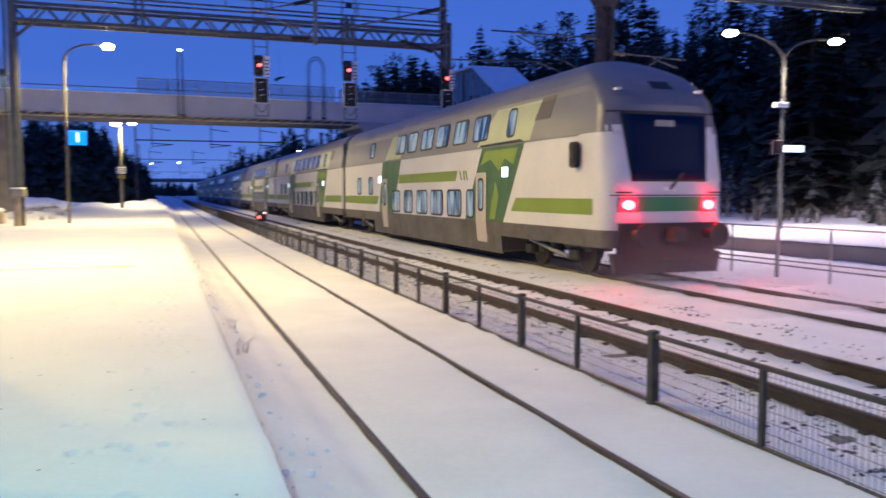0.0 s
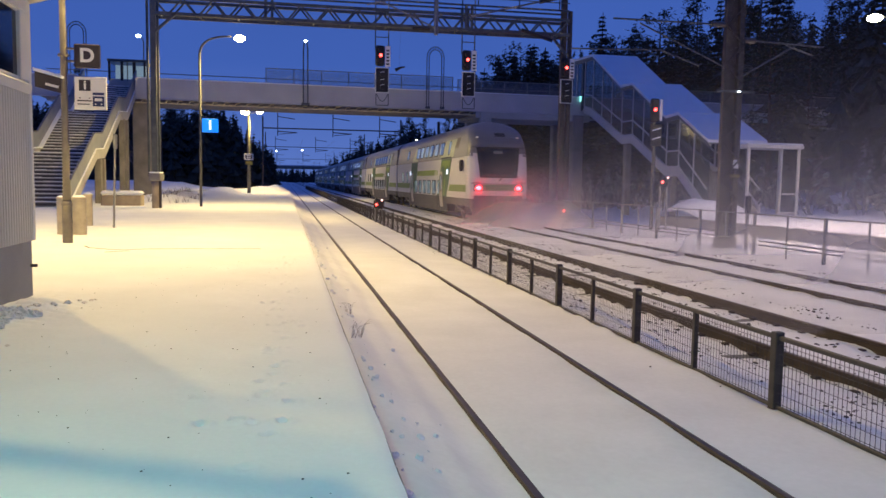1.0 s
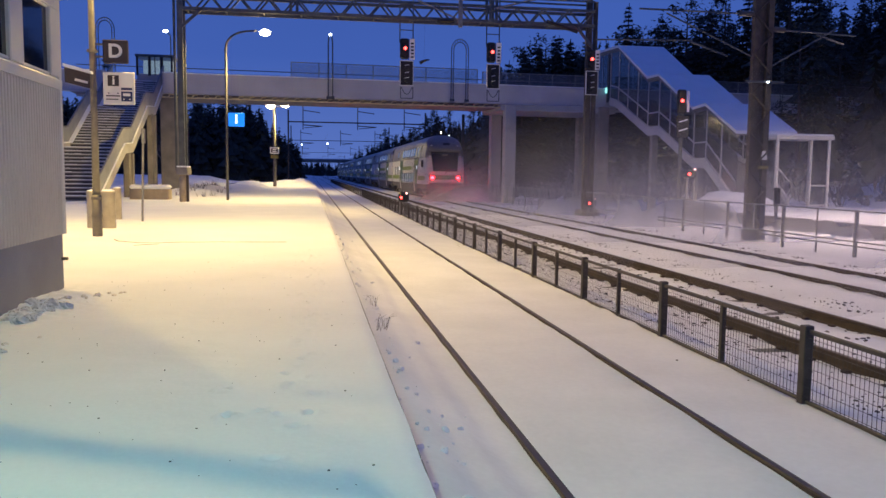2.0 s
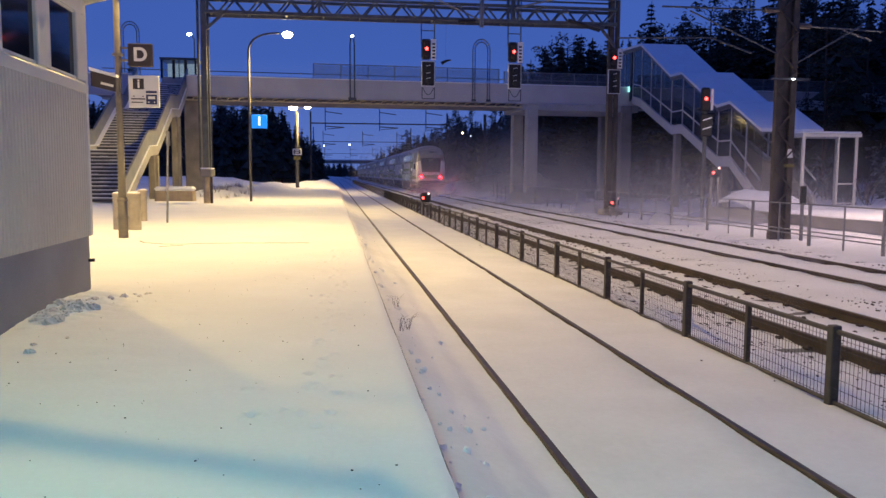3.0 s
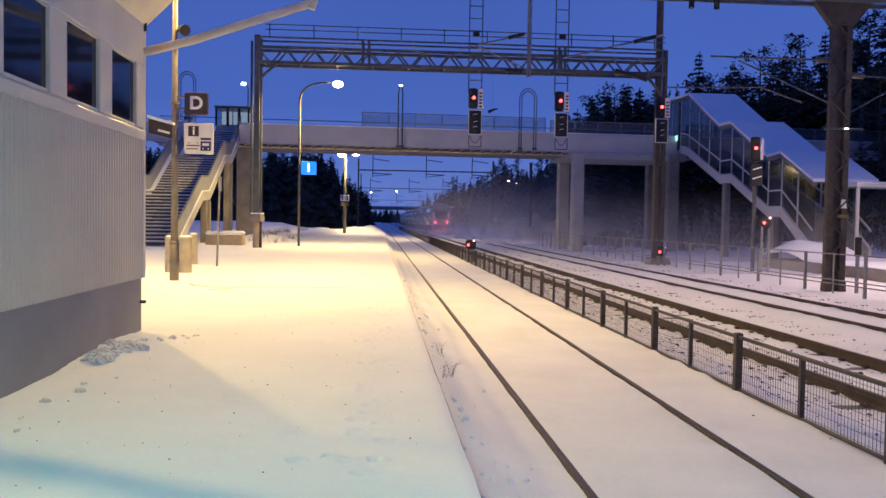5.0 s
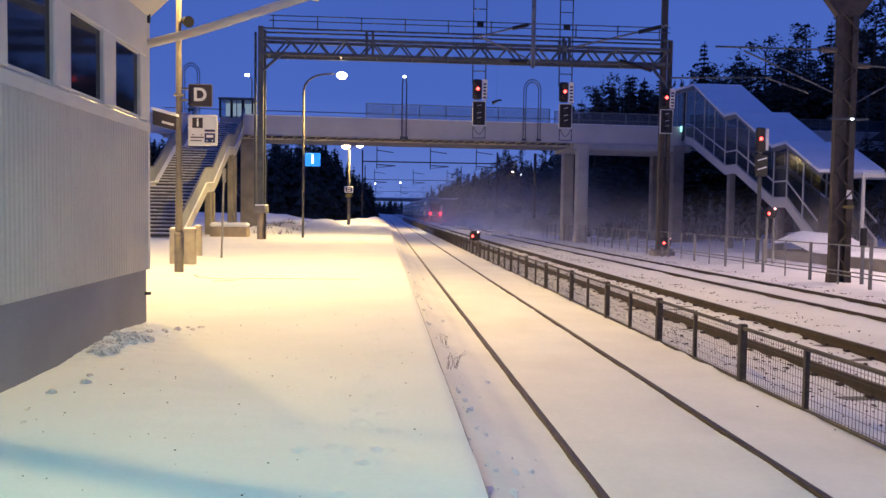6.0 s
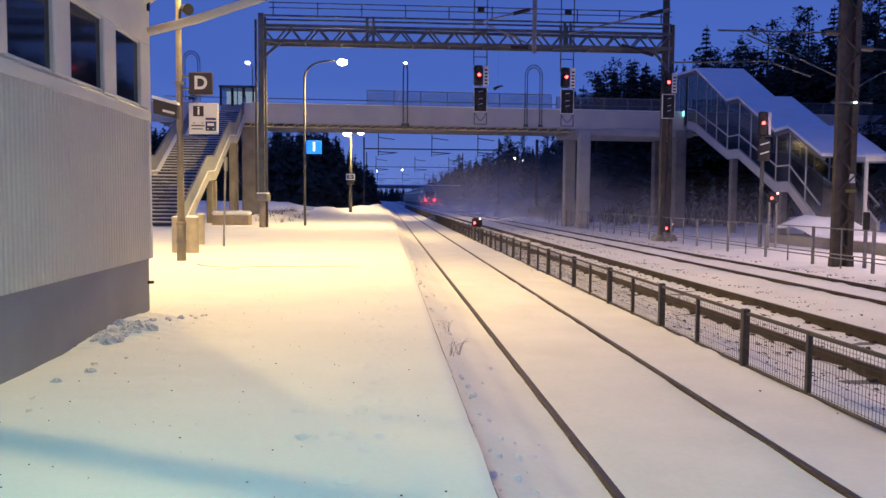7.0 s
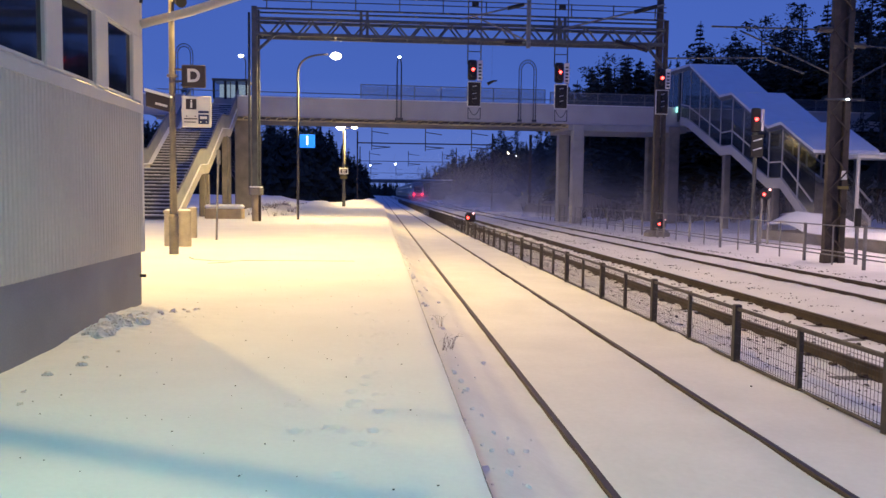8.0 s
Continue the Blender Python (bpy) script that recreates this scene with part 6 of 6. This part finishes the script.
# grit, footprints' crumbs and stones
rg = random.Random(9)
crumbs = Geo()
for i in range(230):
    x, y = rg.uniform(-2.6, 0.45), 2.6 + 12 * rg.random() ** 1.6
    s = rg.choice((0.003, 0.003, 0.004, 0.005, 0.007))
    crumbs.ball((x, y, top(x, y) + s * 0.3), s, 5, 3, 0.6, 0.3, i)
solo("grit", crumbs, STONE, "dark grit scattered over the platform snow", "grit", kind="stuff")
lumps = Geo()
for i in range(130):
    x, y = EDGE + 0.08 + min(0.7, abs(rg.gauss(0.06, 0.2))), 3 + 20 * rg.random() ** 1.3
    s = rg.choice((0.008, 0.010, 0.012, 0.016, 0.022, 0.032))
    lumps.ball((x, y, bed(x, y) + s * 0.3), s, 7, 5, 0.8, 0.25, i)
clods = Geo()
spots = [(rg.gauss(-2.72, 0.09), rg.gauss(8.35, 0.30), rg.uniform(0.025, 0.075)) for _ in range(34)]
spots += [(-2.5 + 0.3 * q + rg.gauss(0, 0.05), 8.8 + 0.8 * q + rg.gauss(0, 0.15), rg.uniform(0.010, 0.026)) for q in (rg.random() for _ in range(16))]
spots += [(-2.4, 6.62, 0.032), (-2.53, 6.28, 0.035), (-2.37, 5.39, 0.02), (-2.5, 5.75, 0.02), (-2.3, 7.2, 0.018), (-2.48, 6.9, 0.03)]
for i, (x, y, s) in enumerate(spots):
    x = max(x, WALL + 0.06)
    for k in range(3):
        a = rg.uniform(0, 6.283)
        clods.ball((x + math.cos(a) * s * 0.6 * (k > 0), y + math.sin(a) * s * 0.8 * (k > 0), top(x, y) - s * 0.1), s * rg.uniform(0.6, 1.1), 9, 6, rg.uniform(0.6, 0.95), 0.35, i * 3 + k)
solo("snow_clods", clods, DIRTY_SNOW, "dirty broken clods of shovelled snow by the wall", "snow", kind="stuff")
solo("snow_lumps", lumps, SNOW, "loose lumps of shovelled snow", "snow", kind="stuff")
stones = Geo()
for i in range(2200):
    y = 4 + 46 * rg.random() ** 1.4
    x = rg.choice((rg.gauss(5.25, 0.3), rg.gauss(6.72, 0.6), rg.gauss(8.62, 0.16), rg.gauss(5.2, 0.4), rg.gauss(12.45, 0.2)))
    s = rg.uniform(0.006, 0.020)
    stones.ball((x, y, bed(x, y) + s * 0.1), s, 5, 3, 0.8, 0.3, i)
# bare patches between the sleepers' ends, in clumps; dark stones also imitate the shadowed gaps
for row, wide in ((8.62, 0.14), (5.45, 0.22), (4.85, 0.16), (12.5, 0.14), (6.3, 0.12), (7.1, 0.12)):
    for i in range(88):
        y = 4.3 + i * 0.62
        if rg.random() < 0.5:
            continue
        for k in range(rg.choice((3, 5, 8))):
            x, yy, s = row + rg.gauss(0, wide), y + rg.gauss(0, 0.09), rg.uniform(0.012, 0.034)
            stones.ball((x, yy, bed(x, yy) + s * 0.05), s, 6, 4, 0.6, 0.35, i * 9 + k)
solo("ballast", stones, STONE, "dark ballast stones showing through the snow", "gravel", kind="stuff")
ruts = Geo()
for a, b in (((-4.05, 17.4), (-3.85, 16.9)), ((-3.85, 16.9), (-3.4, 16.5)), ((-3.4, 16.5), (-2.6, 16.65)), ((-2.6, 16.65), (-1.45, 16.7)), ((-1.45, 16.7), (-0.5, 16.6)), ((-3.35, 15.9), (-2.95, 16.2))):
    for i in range(6):
        p, q = Vector((*a, 0)).lerp(Vector((*b, 0)), i / 6), Vector((*a, 0)).lerp(Vector((*b, 0)), (i + 1) / 6)
        p.z, q.z = top(p.x, p.y) + 0.003, top(q.x, q.y) + 0.003
        ruts.bar(p, q, 0.03, 0.006)
solo("crust_line", ruts, STONE, "thin dark line broken into the snow crust", "snow", kind="stuff")
grass = Geo()
for gx, gy in ((EDGE + 0.22, 8.8), (EDGE + 0.3, 9.1), (EDGE + 0.3, 10.6)):
    for k in range(7):
        a = rg.uniform(0, 6.283)
        p = Vector((gx + rg.gauss(0, 0.03), gy + rg.gauss(0, 0.03), bed(gx, gy)))
        grass.tube([p, p + Vector((math.cos(a) * 0.05, math.sin(a) * 0.05, 0.14)), p + Vector((math.cos(a) * 0.14, math.sin(a) * 0.14, rg.uniform(0.12, 0.2)))], 0.0022, 3, 0.001)
solo("dry_grass", grass, BARK, "dry grass stalks at the platform edge", "grass", kind="stuff")


# ---- snow dust whirled up by the train ----
def haze(name, wide, high, thick):
    """A thin drift of powder: dense at the ground, frayed and clear towards its rim."""
    m = bpy.data.materials.new(name)
    m.use_nodes = True
    n, l = m.node_tree.nodes, m.node_tree.links
    n.clear()

    def calc(op, a, b=None):
        c = n.new("ShaderNodeMath")
        c.operation, c.use_clamp = op, op in ("SUBTRACT", "MULTIPLY")
        for i, v in enumerate((a, b)):
            if v is None:
                continue
            if isinstance(v, (int, float)):
                c.inputs[i].default_value = v
            else:
                l.new(v, c.inputs[i])
        return c.outputs[0]

    co, sep, no = n.new("ShaderNodeTexCoord"), n.new("ShaderNodeSeparateXYZ"), n.new("ShaderNodeTexNoise")
    no.inputs["Scale"].default_value, no.inputs["Detail"].default_value, no.inputs["Roughness"].default_value = 0.22, 3.0, 0.5
    l.new(co.outputs["Object"], sep.inputs[0])
    l.new(co.outputs["Object"], no.inputs["Vector"])
    across = calc("SUBTRACT", 1.0, calc("POWER", calc("ABSOLUTE", calc("DIVIDE", sep.outputs["X"], wide)), 2.0))
    upward = calc("POWER", calc("SUBTRACT", 1.0, calc("DIVIDE", sep.outputs["Z"], high)), 1.7)
    rag = calc("MULTIPLY", calc("SUBTRACT", no.outputs["Fac"], 0.12), 2.0)
    fac = calc("MULTIPLY", calc("MULTIPLY", calc("MULTIPLY", across, upward), rag), thick)
    clear, white, through_l, both, mix, out = (n.new("ShaderNodeBsdf" + k) if k in ("Transparent", "Diffuse", "Translucent") else n.new("ShaderNode" + k) for k in ("Transparent", "Diffuse", "Translucent", "MixShader", "MixShader", "OutputMaterial"))
    white.inputs["Color"].default_value = through_l.inputs["Color"].default_value = (0.78, 0.78, 0.82, 1)
    l.new(white.outputs[0], both.inputs[1])
    l.new(through_l.outputs[0], both.inputs[2])
    l.new(fac, mix.inputs[0])
    l.new(clear.outputs[0], mix.inputs[1])
    l.new(both.outputs[0], mix.inputs[2])
    l.new(mix.outputs[0], out.inputs["Surface"])
    return m


def drift(seed, wide, high, bulge, mat):
    """A bowed, uneven veil of powder across the track."""
    g = Geo()
    nx, nz = 28, 16
    for j in range(nz + 1):
        for i in range(nx + 1):
            x, z = wide * (2 * i / nx - 1), high * j / nz
            y = -bulge * (1 - (x / wide) ** 2) * (1 - 0.5 * z / high) + 0.6 * wob(x, z, 1.8, seed)
            g.v.append((x, y, z))
    g.f = [(j * (nx + 1) + i, j * (nx + 1) + i + 1, (j + 1) * (nx + 1) + i + 1, (j + 1) * (nx + 1) + i) for j in range(nz) for i in range(nx)]
    ob = part("snow_dust", g, mat, None, smooth=True)
    return tagged(ob, "fine snow dust hanging in the air behind the train", "snow dust", "snow dust", "stuff")


WIDE_HAZE, FAR_HAZE, TAIL_HAZE = haze("wide_snow_haze", 9.5, 5.4, 0.46), haze("far_snow_haze", 12.0, 9.0, 0.72), haze("tail_snow_haze", 3.6, 3.4, 0.88)
RESTS = (7.5, 14.0, 21.0, 29.0, 39.0, 53.0, 70.0, 90.0, 118.0, 150.0)
drifts = [drift(3.0 + k, 9.5, 5.4, 2.0, WIDE_HAZE) if rest < 60 else drift(3.0 + k, 12.0, 9.0, 2.0, FAR_HAZE) for k, rest in enumerate(RESTS)]
tails = [drift(20.0 + k, 3.6, 3.4, 1.0, TAIL_HAZE) for k in range(2)]


def motions():
    rows = ((0.0, 15.1), (0.5, 27.3), (1.0, 39.5), (1.5, 51.6), (3.5, 99.8), (4.5, 125.3), (6.5, 178.2), (7.0, 191.6), (8.0, 218.2))
    tx = TRACKS[2]
    walk(cab_car, [(t, pose(tx, y, HEAD)) for t, y in rows])
    for k, car in enumerate(mid_cars):
        walk(car, [(t, pose(tx, y + (k + 1) * (CAR + 0.3), HEAD)) for t, y in rows])
    ts = [r[0] for r in rows]
    ys = [r[1] for r in rows]
    for k, c in enumerate(tails):
        walk(c, [(t, pose(tx + 0.3 + 0.5 * k, y - 0.9 - 3.2 * k, HEAD - 0.1 - 1.6 * max(0.0, 1.0 - t))) for t, y in rows])
    # each drift is whirled up from the ground as the last car passes, is dragged along, spreads and sinks again
    for c, rest in zip(drifts, RESTS):
        deep = 7.5 if rest < 60 else 10.5
        out = []
        for i in range(33):
            t = i * 0.25
            gone = max(0.0, float(np.interp(t, ts, ys)) - 3.0 - rest)
            up = 1 - math.exp(-gone / 5)
            sink = (5.0 if rest < 25 else 2.0 if rest < 60 else 0.9) * min(1.0, max(0.0, (gone - 30) / 110))
            out.append((t, pose(tx + 1.5 + 4.0 * (1 - math.exp(-gone / 50)), rest + 5.0 * (1 - math.exp(-gone / 25)), HEAD - 0.05 - deep * (1 - up) - sink)))
        walk(c, out)


motions()
